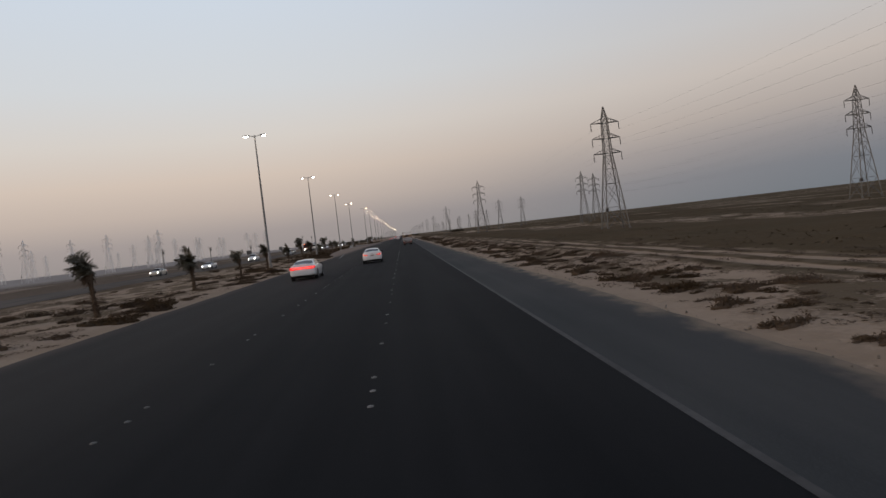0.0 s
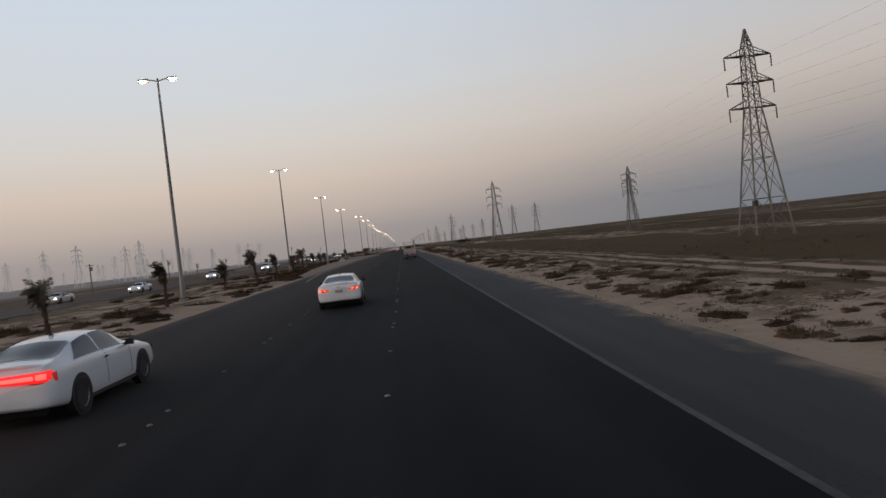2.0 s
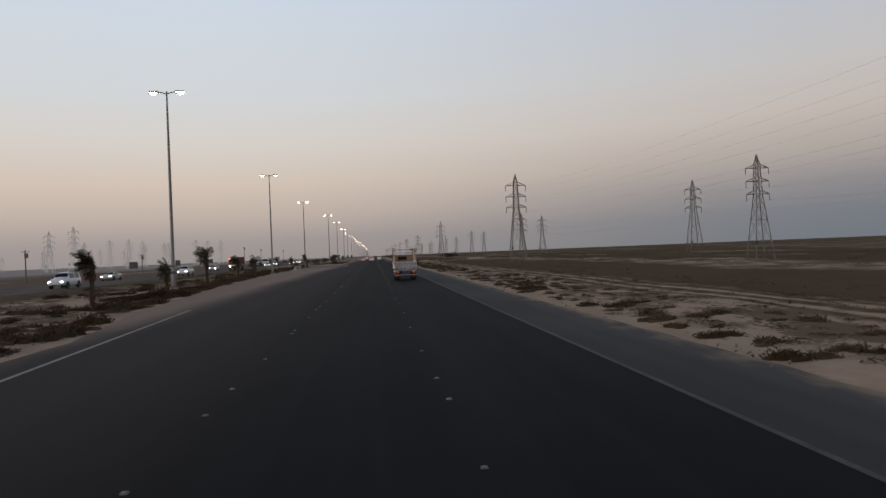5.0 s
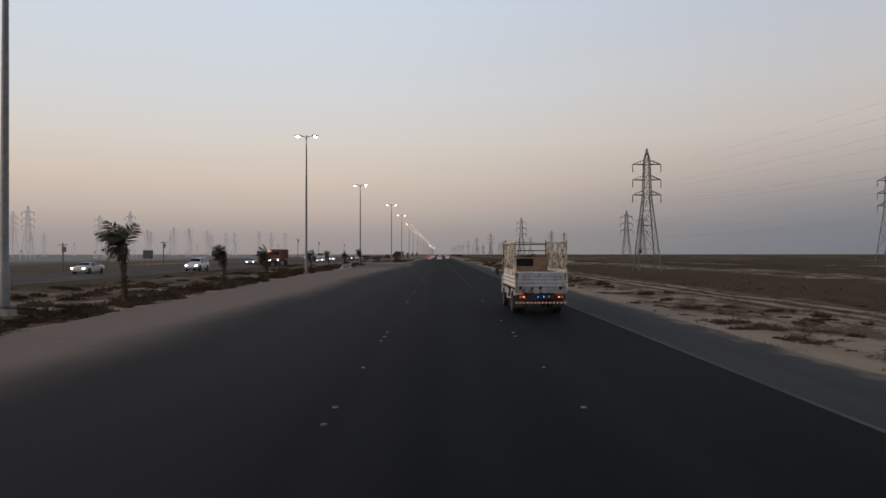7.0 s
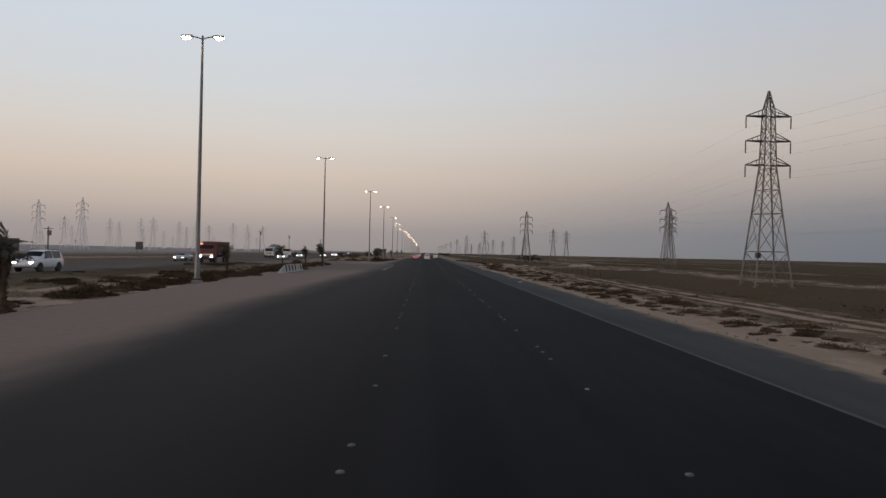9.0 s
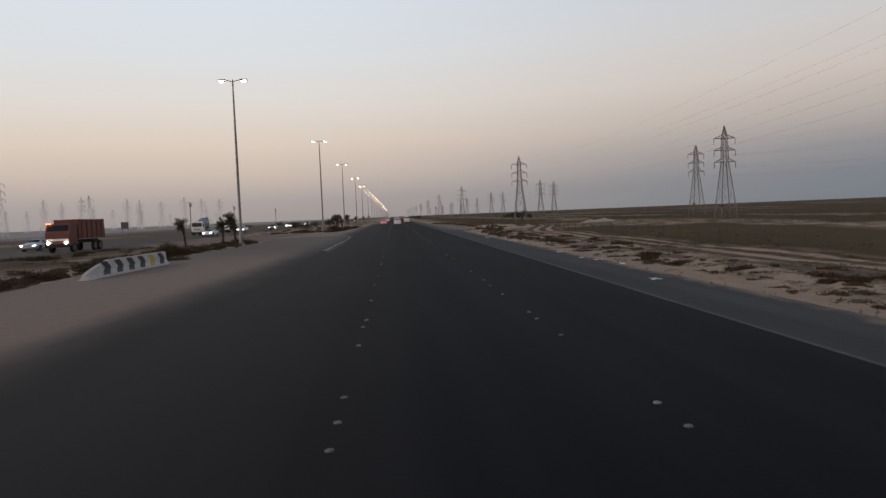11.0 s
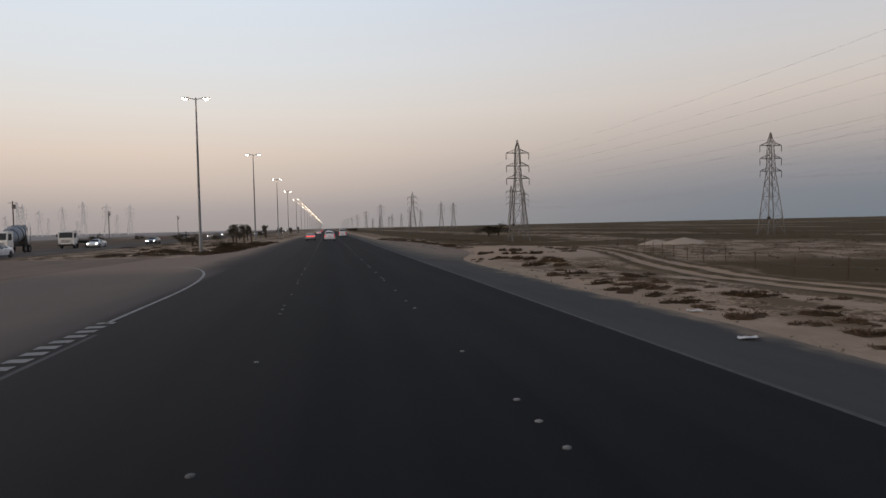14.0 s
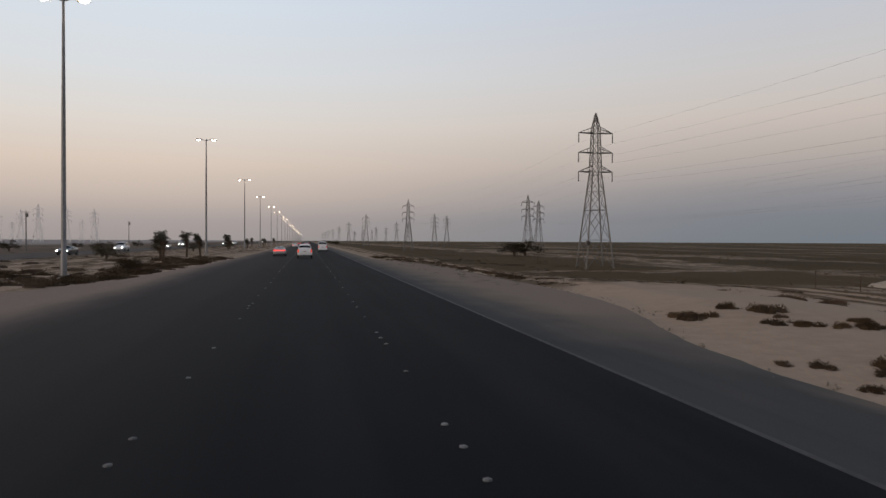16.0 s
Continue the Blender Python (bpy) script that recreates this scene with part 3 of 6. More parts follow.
# ---- lattice pylons ----
def pylon(steel, near):
    """A lattice tower 15 m high with three crossarms."""
    H = 15.0
    ob = thing("pylon", "grey lattice steel transmission pylon with three crossarms", "pylon", group="power line pylons")

    def half(z):
        t = z / H
        return H * (0.092 + (0.031 - 0.092) * t / 0.6) if t < 0.6 else H * (0.031 + (0.022 - 0.031) * (t - 0.6) / 0.3) if t < 0.9 else H * (0.022 - 0.02 * (t - 0.9) / 0.1)

    def corner(i, z):
        h = half(z)
        return (h * (1, 1, -1, -1)[i], h * (1, -1, -1, 1)[i], z)
    for i in range(4):
        leg = MB()
        zs = [-0.3, 9.0, 13.5, 15.0]
        for a, b in zip(zs, zs[1:]):
            leg.rod(corner(i, a), corner(i, b), 0.07 if a < 9 else 0.05, None, 4)
        part("leg", leg, steel, ob)
    levels = [0.0, 2.7, 5.6, 7.4, 9.0, 10.2, 11.1, 12.1, 13.0, 13.8, 14.5]
    rods = []
    for a, b in zip(levels, levels[1:]):
        for i in range(4):
            j = (i + 1) % 4
            rods += [(corner(i, a), corner(j, b)), (corner(j, a), corner(i, b)), (corner(i, b), corner(j, b))]
    if near:
        for a, b in rods:
            part("brace", MB().rod(a, b, 0.027, None, 4), steel, ob)
    else:
        br = MB()
        for a, b in rods:
            br.rod(a, b, 0.027, None, 4, False)
        tagged(part("bracing", br, steel, ob), kind="stuff")
    for z in (9.3, 11.15, 13.05):
        h = half(z)
        struts = []
        for s in (-1, 1):
            tip = (s * 1.75, 0, z)
            for w in (-1, 1):
                struts.append(((s * h, w * h, z), tip, 0.045))
                struts.append(((s * h, w * h, z + 0.55), tip, 0.035))
            for t in (0.3, 0.6):
                xx = s * (h + (1.75 - h) * t)
                struts.append(((xx, h * (1 - t), z), (xx, -h * (1 - t), z), 0.025))
                struts.append(((xx, 0, z), (xx, 0, z + 0.55 * (1 - t)), 0.025))
        if near:
            a = part("crossarm", MB().rod((-1.75, 0, z), (1.75, 0, z), 0.04, None, 4), steel, ob)
            for p, q, r in struts:
                part("strut", MB().rod(p, q, r, None, 4), steel, a)
        else:
            arm = MB()
            for p, q, r in struts:
                arm.rod(p, q, r, None, 4)
            a = tagged(part("crossarm", arm, steel, ob), kind="stuff")
        for s in (-1, 1):
            part("insulator", MB().lathe([(z, 0.02)] + [(z - 0.1 - 0.1 * k - 0.05 * (k % 2), 0.07 if k % 2 else 0.03) for k in range(8)] + [(z - 0.95, 0.0)], 6, "z", (s * 1.72, 0, 0)), M_GLASS_INS, a, "brown insulator string")
    part("warning_box", MB().box((-half(2.4), -half(2.4), 2.4), (0.3, 0.3, 0.4)), M_GLASS_INS, ob, "dark box on one leg")
    for i in range(4):
        q = corner(i, 0)
        part("footing", MB().box((q[0], q[1], -0.15), (0.38, 0.38, 0.45), taper=0.8), M_FOOTING, ob)
    return ob


LINES = [[(24.0, 0, 16.5), (23.6, 123.8, 15.7), (22.2, 259.1, 17.0), (19.2, 380.4, 13.9), (17.4, 485.3, 12.2)] + [(17.0 - 0.4 * i, 600 + 112 * i, 13) for i in range(7)],
         [(48, 90, 13.5), (43.1, 210.5, 13.2), (38.4, 329.2, 13.0), (44.2, 476.2, 13.1)] + [(43, 590 + 118 * i, 13) for i in range(6)],
         [(61.9, 130.5, 15.9), (63.4, 270.5, 15.8), (57.0, 379.6, 14.8), (53.6, 496, 13.2)] + [(53, 615 + 118 * i, 13.4) for i in range(6)]]
tower = pylon(M_LATTICE, True)
plain_tower = pylon(M_LATTICE, False)
spare = {True: tower, False: plain_tower}
for line in LINES:
    for x, y, h in line:
        m = pose(x, y, ground_z(x, y), 0, 0, -1.5)
        near = y < 520
        c = spare.pop(near) if near in spare else copy_thing(tower if near else plain_tower, m)
        c.matrix_basis = m
        c.scale = (h / 15, h / 15, h / 15)
# haze over the left rows is put into their near-white steel colour
M_HAZE_LATTICE = mat("lattice_steel_paled_for_haze", (0.82, 0.80, 0.78), 0.7, 0.0, var=0.05)
far_tower = pylon(M_HAZE_LATTICE, False)
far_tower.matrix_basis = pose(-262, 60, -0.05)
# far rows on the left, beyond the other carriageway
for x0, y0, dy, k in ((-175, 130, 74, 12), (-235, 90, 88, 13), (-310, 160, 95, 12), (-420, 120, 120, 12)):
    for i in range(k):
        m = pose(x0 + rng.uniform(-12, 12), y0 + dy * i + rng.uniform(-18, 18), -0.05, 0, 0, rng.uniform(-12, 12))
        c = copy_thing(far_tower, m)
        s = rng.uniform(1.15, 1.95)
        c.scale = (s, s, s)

for line in LINES:
    for z, arms in ((9.3, 1), (11.15, 1), (13.05, 1)):
        for s in (-1, 1):
            pts = []
            for (xa, ya, ha), (xb, yb, hb) in zip(line, line[1:6]):
                for k in range(10):
                    t = k / 10
                    sag = 4 * t * (1 - t) * 1.6
                    pts.append((xa + (xb - xa) * t + s * 1.72 * ha / 15, ya + (yb - ya) * t, (z - 0.95) / 15 * (ha + (hb - ha) * t) - sag))
            solid("power_cable", MB().tube(pts, 0.0045, 3), M_CABLE, "thin sagging aluminium power cable between pylons", "power cable", group="power cables")

# ---- vehicle materials ----
M_WHITE = mat("white_car_paint", (0.74, 0.75, 0.77), 0.28, var=0.05, fine=3, broad=0.8, coat=0.6)
M_WHITE_OLD = rusty_paint("worn_white_truck_paint", (0.84, 0.81, 0.77), (0.60, 0.54, 0.47), (0.16, 0.085, 0.05), 0.70, 0.5, 5.0)
# gate and sill paint is darker and bluer to carry the rear's shade
M_SHADED_GATE = rusty_paint("scraped_steel_greyed_for_shade", (0.43, 0.45, 0.49), (0.27, 0.27, 0.28), (0.07, 0.055, 0.045), 0.635, 0.6, 5.0)
M_SHADED_SILL = rusty_paint("dirty_sill_darkened_for_shade", (0.34, 0.345, 0.36), (0.20, 0.19, 0.18), (0.055, 0.042, 0.035), 0.56, 0.7, 4.0)
M_BOARD_RUST = mat("rust_streaked_cream_panel", (0.36, 0.24, 0.15), 0.8, fine=7, broad=2, color2=(0.18, 0.095, 0.055))
M_SLAT = rusty_paint("chipped_cream_slat_paint", (0.78, 0.69, 0.56), (0.42, 0.29, 0.18), (0.17, 0.075, 0.035), 0.50, 0.65, 8.0)
M_RAIL = rusty_paint("chipped_white_rail_paint", (0.82, 0.78, 0.71), (0.58, 0.48, 0.37), (0.20, 0.10, 0.05), 0.60, 0.6, 8.0)
# the bed interior's shade is put into this dark rusty brown
M_BED_SHADE = mat("rust_darkened_for_bed_shade", (0.045, 0.030, 0.024), 0.9, fine=8, broad=2)
# near-black puts the shade under a car into its lower bumper
M_UNDER = mat("shaded_underbody", (0.008, 0.008, 0.008), 0.9)
M_FLAP = mat("dusty_grey_rubber", (0.055, 0.052, 0.05), 0.85, fine=9)
M_AMBER = mat("amber_lamp_glass", (0.55, 0.16, 0.03), 0.3, emit=(1.0, 0.20, 0.04), power=0.12)
M_RUST = mat("rusty_brown_steel", (0.10, 0.055, 0.036), 0.85, var=0.3, fine=12, broad=2)
M_BLACK = mat("black_plastic", (0.02, 0.02, 0.021), 0.6, fine=20)
M_CHASSIS = mat("dirty_black_chassis", (0.03, 0.027, 0.025), 0.85, fine=9)
M_TYRE = mat("tyre_rubber", (0.022, 0.021, 0.02), 0.85, fine=25)
M_RIM = mat("alloy_rim", (0.40, 0.40, 0.41), 0.4, 0.7)
M_RIM_OLD = mat("dusty_steel_rim", (0.17, 0.155, 0.14), 0.7, 0.2)
M_TINT = mat("tinted_glass", (0.012, 0.014, 0.016), 0.12, var=0.1)
M_TAIL = mat("lit_tail_lamp", (0.6, 0.02, 0.015), 0.25, emit=(1.0, 0.04, 0.022), power=0.42)
M_TAIL_HOT = mat("brake_lamp_core", (0.9, 0.2, 0.1), 0.25, emit=(1.0, 0.20, 0.10), power=3.0)
M_BAR = mat("lit_light_band", (0.6, 0.02, 0.02), 0.25, emit=(1.0, 0.018, 0.02), power=0.95)
M_BAR_CORE = mat("light_band_core", (0.9, 0.15, 0.12), 0.25, emit=(1.0, 0.11, 0.09), power=1.5)
M_TAIL_DARK = mat("red_lamp_glass", (0.30, 0.02, 0.015), 0.2, emit=(1.0, 0.05, 0.025), power=0.2)
M_HEAD = mat("lit_headlamp", (0.9, 0.9, 0.85), 0.2, emit=(1.0, 0.93, 0.80), power=25.0)
M_BLUE = mat("blue_lamp", (0.05, 0.2, 0.8), 0.3, emit=(0.02, 0.16, 1.0), power=4.0)
M_ORANGE = mat("orange_red_lamp", (0.8, 0.2, 0.06), 0.3, emit=(1.0, 0.22, 0.06), power=4.0)
M_PLATE = mat("dusty_number_plate", (0.55, 0.51, 0.48), 0.6)
M_LETTER = mat("faded_plate_lettering", (0.20, 0.17, 0.16), 0.7)
M_REDSTRIPE = mat("faded_red_stripe", (0.40, 0.08, 0.06), 0.6)
M_WHITESTRIPE = mat("faded_white_stripe", (0.62, 0.58, 0.52), 0.6)
M_DUMP = mat("rust_red_tipper_paint", (0.16, 0.042, 0.03), 0.6, var=0.25)
M_DRUM = mat("dusty_grey_blue_drum_paint", (0.36, 0.39, 0.43), 0.55, var=0.2)
M_CREAM = mat("cream_car_paint", (0.55, 0.50, 0.42), 0.35, var=0.06, coat=0.4)
M_DARKCAR = mat("dark_car_paint", (0.05, 0.05, 0.055), 0.3, var=0.1, coat=0.6)
M_SILVER = mat("silver_car_paint", (0.40, 0.41, 0.42), 0.35, 0.4, var=0.06, coat=0.4)
for glass in (M_TINT,):
    glass.node_tree.nodes["Principled BSDF"].inputs["Specular IOR Level"].default_value = 0.35
M_SEAM = mat("shaded_panel_gap", (0.16, 0.16, 0.165), 0.6)
M_CHROME = mat("chrome_trim", (0.6, 0.6, 0.6), 0.15, 1.0)


# ---- cars: a lofted shell, from which windows are cut as patches ----
def catmull(p0, p1, p2, p3, t):
    return 0.5 * ((2 * p1) + (-p0 + p2) * t + (2 * p0 - 5 * p1 + 4 * p2 - p3) * t * t + (-p0 + 3 * p1 - 3 * p2 + p3) * t ** 3)


class Shell:
    """Stations (y, bottom, belt, top, half width, half roof width), from the tail at y 0 to the nose."""

    def __init__(self, stations):
        self.pts = []
        for y, zb, zm, zt, w, wr in stations:
            self.pts.append(np.array([(0, y, zb), (0.78 * w, y, zb), (0.97 * w, y, zb + 0.09), (w, y, zb + 0.55 * (zm - zb)), (0.965 * w, y, zm),
                                      (wr + (0.93 * w - wr) * 0.72, y, zm + 0.16 * (zt - zm)), (wr, y, zt - 0.17 * (zt - zm)), (0.72 * wr, y, zt - 0.03), (0, y, zt)], float))
        self.n = len(self.pts)

    def at(self, u, v):
        def along(fix):
            i = min(max(int(fix), 0), self.n - 2)
            t = fix - i
            g = [self.pts[min(max(i + k, 0), self.n - 1)] for k in (-1, 0, 1, 2)]
            return catmull(*g, t)
        q = along(u)
        j = min(max(int(v), 0), 7)
        t = v - j
        g = [q[j + k] if 0 <= j + k <= 8 else q[16 - j - k if j + k > 8 else -j - k] * np.array((-1, 1, 1)) for k in (-1, 0, 1, 2)]
        p = catmull(*g, t)
        return Vector((max(p[0], 0.0), p[1], p[2]))

    def normal(self, u, v):
        e = 0.04
        du = self.at(min(u + e, self.n - 1), v) - self.at(max(u - e, 0), v)
        dv = self.at(u, min(v + e, 8)) - self.at(u, max(v - e, 0))
        nn = du.cross(dv)
        return nn.normalized() if nn.length > 1e-9 else Vector((0, 0, 1))

    def body(self):
        mb = MB()
        us = np.linspace(0, self.n - 1, (self.n - 1) * 3 + 1)
        vs = np.linspace(0, 8, 25)
        rows = []
        for u in us:
            half = [self.at(u, v) for v in vs]
            rows.append([(-p.x, p.y, p.z) for p in half[::-1]] + [tuple(p) for p in half[1:]])
        mb.grid(rows)
        for r, out in ((rows[0], -0.035), (rows[-1], 0.05)):
            c = np.mean([p for p in r], axis=0)
            ring = [np.array(p) for p in r]
            inner = [[c + (p - c) * k + np.array((0, out * (1 - k * k), 0)) for p in ring] for k in (1.0, 0.75, 0.45, 0.0)]
            mb.grid(inner)
        return mb

    def patch(self, u0, u1, v0, v1, side=0, off=0.008, nu=7, nv=5, slant=(0.0, 0.0), inward=0.0, rounded=0.0):
        """A piece of the shell lifted by off. side 0: across the middle; -1 or 1: one flank. slant moves the ends of its upper edge;
        inward narrows the end at u1, rounded cuts the corners."""
        rows = []
        for i in range(nu + 1):
            row = []
            if side:
                for j in range(nv + 1):
                    f = j / nv
                    a, b = u0 + slant[0] * f, u1 + slant[1] * f
                    u, v = a + (b - a) * i / nu, v0 + (v1 - v0) * f
                    p = self.at(u, v) + self.normal(u, v) * off
                    row.append((p.x * side, p.y, p.z))
            else:
                u = u0 + (u1 - u0) * i / nu
                g = i / nu
                w0 = v0 + inward * g + rounded * abs(2 * g - 1) ** 7
                half = [self.at(u, w0 + (8 - w0) * j / nv) + self.normal(u, min(w0 + (8 - w0) * j / nv, 7.9)) * off for j in range(nv + 1)]
                row = [(-p.x, p.y, p.z) for p in half] + [tuple(p) for p in half[::-1][1:]]
            rows.append(row)
        return MB().grid(rows)


SEDAN = [(0.0, 0.38, 0.70, 0.82, 0.70, 0.56), (0.045, 0.33, 0.81, 0.985, 0.845, 0.72), (0.14, 0.30, 0.90, 1.055, 0.90, 0.765), (0.42, 0.26, 0.935, 1.085, 0.922, 0.745),
         (0.78, 0.23, 0.95, 1.145, 0.932, 0.705), (1.55, 0.21, 0.955, 1.335, 0.936, 0.635), (2.20, 0.20, 0.945, 1.395, 0.936, 0.62), (2.85, 0.20, 0.93, 1.36, 0.936, 0.615),
         (3.60, 0.21, 0.90, 1.01, 0.933, 0.66), (4.25, 0.22, 0.82, 0.92, 0.92, 0.70), (4.70, 0.26, 0.70, 0.78, 0.86, 0.66), (4.88, 0.34, 0.56, 0.62, 0.72, 0.55)]
SUV = [(0.0, 0.50, 0.85, 1.15, 0.80, 0.70), (0.06, 0.42, 1.0, 1.35, 0.90, 0.74), (0.14, 0.38, 1.05, 1.55, 0.94, 0.72), (0.40, 0.35, 1.08, 1.80, 0.95, 0.70),
       (1.0, 0.34, 1.08, 1.86, 0.955, 0.69), (2.0, 0.34, 1.08, 1.88, 0.955, 0.69), (2.8, 0.34, 1.07, 1.80, 0.955, 0.69), (3.55, 0.34, 1.05, 1.22, 0.95, 0.72),
       (4.3, 0.36, 0.98, 1.12, 0.94, 0.74), (4.75, 0.40, 0.82, 0.95, 0.88, 0.70), (4.92, 0.48, 0.66, 0.75, 0.74, 0.58)]
VAN = [(0.0, 0.45, 0.90, 1.3, 0.82, 0.72), (0.05, 0.38, 1.05, 1.7, 0.92, 0.80), (0.15, 0.34, 1.1, 2.0, 0.94, 0.80), (0.5, 0.32, 1.1, 2.1, 0.95, 0.80),
       (2.0, 0.32, 1.1, 2.12, 0.95, 0.80), (3.6, 0.32, 1.1, 2.05, 0.95, 0.79), (4.4, 0.34, 1.05, 1.25, 0.94, 0.74), (4.85, 0.40, 0.8, 0.9, 0.85, 0.66), (4.95, 0.5, 0.65, 0.7, 0.7, 0.5)]


def wheel(parent, x, y, r, w, rim_mat, side, spokes=True):
    t = part("wheel", MB().lathe([(-w / 2, r * 0.62), (-w / 2, r * 0.93), (-w * 0.38, r), (w * 0.38, r), (w / 2, r * 0.93), (w / 2, r * 0.62)], 22, "x"), M_TYRE, parent, smooth=False,
             at=pose(x, y, r))
    d = MB().lathe([(side * (w / 2 - 0.04), 0.0), (side * (w / 2 - 0.03), r * 0.2), (side * (w / 2 - 0.055), r * 0.3), (side * (w / 2 - 0.05), r * 0.56), (side * (w / 2 + 0.004), r * 0.64)], 20, "x")
    rim = part("rim", d, rim_mat, t, "dull metal rim", smooth=True)
    for k in range(5 if spokes else 0):
        a = 2 * math.pi * k / 5
        part("spoke_gap", MB().box((side * (w / 2 - 0.045), r * 0.42 * math.cos(a), r * 0.42 * math.sin(a)), (0.012, r * 0.16, r * 0.16)), M_BLACK, t, "dark gap between spokes")
    return t


def lamp_shape(a0, a1, lo, hi, side, out, n=8):
    """A lamp that wraps round the tail's corner: x from a0 to a1 on one side, lower and upper edge as functions of x."""
    rows = []
    for i in range(n + 1):
        x = a0 + (a1 - a0) * i / n
        y = 0.16 * max(0.0, (x - 0.66) / 0.245) ** 1.8 - 0.03 * (1 - min(1.0, x / 0.72) ** 2) - out
        rows.append([(side * x, y + 0.05, lo(x) - 0.01), (side * x, y, lo(x)), (side * x, y - 0.012, (lo(x) + hi(x)) / 2), (side * x, y, hi(x)), (side * x, y + 0.05, hi(x) + 0.01)])
    mb = MB().grid(rows)
    mb.face(*rows[0])
    mb.face(*rows[-1])
    return mb


def car(stations, paint, label, at, style="sedan", lights="tail", group=""):
    """lights: tail (lit pair), bar (one lit band across), head (oncoming)."""
    sh = Shell(stations)
    n = sh.n
    ob = thing("car", label, "car", at, group)
    part("body", sh.body(), paint, ob, smooth=True)
    length = stations[-1][0]
    if style == "sedan":
        part("rear_window", sh.patch(3.80, 4.93, 6.34, 8, 0, nu=14, nv=8, inward=0.22, rounded=0.42), M_TINT, ob, "dark tinted rear glass", smooth=True)
        part("windscreen", sh.patch(7.1, 7.9, 6.2, 8, 0), M_TINT, ob, "dark windscreen", smooth=True)
        for s in (-1, 1):
            part("side_window", sh.patch(4.2, 5.75, 4.75, 6.2, s, slant=(0.55, -0.05)), M_TINT, ob, "dark side glass", smooth=True)
            part("side_window", sh.patch(5.85, 7.45, 4.75, 6.2, s, slant=(0.0, -0.55)), M_TINT, ob, "dark side glass", smooth=True)
    else:
        k = 2.3 if style == "suv" else 1.6
        part("rear_window", sh.patch(k - 0.9, k + 0.25, 6.15, 7.99, 0), M_TINT, ob, "dark rear glass", smooth=True)
        part("windscreen", sh.patch(n - 4.85, n - 4.1, 6.2, 8, 0), M_TINT, ob, "dark windscreen", smooth=True)
        for s in (-1, 1):
            a, b = (3.1, n - 4.6)
            mid = (a + b) / 2
            part("side_window", sh.patch(a, mid - 0.06, 4.75, 6.2, s), M_TINT, ob, "dark side glass", smooth=True)
            part("side_window", sh.patch(mid + 0.06, b, 4.75, 6.2, s, slant=(0, -0.35)), M_TINT, ob, "dark side glass", smooth=True)
    big = style != "sedan"
    zl = 0.98 if big else 0.80
    for s in (-1, 1):
        if big:
            shape = MB().prism([(s * 0.72, zl - 0.2), (s * 0.92, zl - 0.2), (s * 0.9, zl + 0.2), (s * 0.74, zl + 0.2)], "y", -0.005, 0.16)
        else:
            shape = lamp_shape(0.40, 0.90, lambda x: zl - 0.015 - 0.05 * min(1, (x - 0.4) / 0.2) + 0.02 * max(0, (x - 0.6) / 0.3), lambda x: zl + 0.02 + 0.075 * (x - 0.4) / 0.5, s, 0.012)
        tail = part("tail_lamp", shape, M_TAIL_DARK if lights in ("head", "bar") else M_TAIL, ob, "lit red tail lamp" if lights == "tail" else "red tail lamp")
        if lights == "tail" and big:
            part("brake_bulb", MB().prism([(s * 0.72, zl - 0.03), (s * 0.79, zl - 0.035), (s * 0.87, zl + 0.045), (s * 0.82, zl + 0.04)], "y", -0.02, 0.0), M_TAIL_HOT, tail, "bright orange-red bulb")
        elif lights == "tail":
            for q in (0.60, 0.78):
                part("brake_bulb", lamp_shape(q - 0.05, q + 0.03, lambda x: zl - 0.035 + 0.6 * (x - q + 0.05), lambda x: zl + 0.01 + 0.4 * (x - q + 0.05), s, 0.03, 3), M_TAIL_HOT, tail, "bright orange-red bulb")
            part("lamp_divider", lamp_shape(0.675, 0.70, lambda x: zl - 0.05, lambda x: zl + 0.055, s, 0.028, 2), M_TAIL_DARK, tail, "dark red divider")
        zh = 0.80 if big else 0.66
        head = part("headlamp", MB().prism([(s * 0.52, zh - 0.06), (s * 0.80, zh - 0.04), (s * 0.82, zh + 0.07), (s * 0.54, zh + 0.05)], "y", length - 0.30, length - 0.02 if big else length - 0.04),
                    M_HEAD if lights == "head" else M_TINT, ob, "lit white headlamp" if lights == "head" else "dark headlamp")
        part("mirror", MB().box((s * 0.99, (length * 0.64), 1.0 if not big else 1.2), (0.17, 0.09, 0.12), taper=0.85).box((s * 0.90, length * 0.645, 0.96 if not big else 1.16), (0.10, 0.05, 0.05)), M_BLACK, ob, "black door mirror")
        for y in (length * 0.19, length * 0.79):
            r = 0.335 if not big else 0.38
            part("wheel_arch", MB().lathe([(s * 0.80, 0.0), (s * 0.80, r * 1.16), (s * (stations[5][4] + 0.006), r * 1.16), (s * (stations[5][4] + 0.006), 0.0)], 22, "x", (0, y, r + 0.02)), M_BLACK, ob, "dark wheel arch")
            wheel(ob, s * (stations[5][4] - 0.09), y, r, 0.22, M_RIM, s, at.translation.y < 110)
        part("door_handle", MB().box((s * (stations[5][4] + 0.004), length * 0.42, stations[5][2] - 0.09), (0.02, 0.18, 0.03)), M_CHROME if not big else M_BLACK, ob)
    if lights == "bar":
        part("lamp_bar", lamp_shape(-0.86, 0.86, lambda x: zl - 0.01 - 0.03 * min(1, abs(x) / 0.6), lambda x: zl + 0.115 + 0.02 * abs(x), 1, 0.03, 24), M_BAR, ob, "red light band across the whole tail")
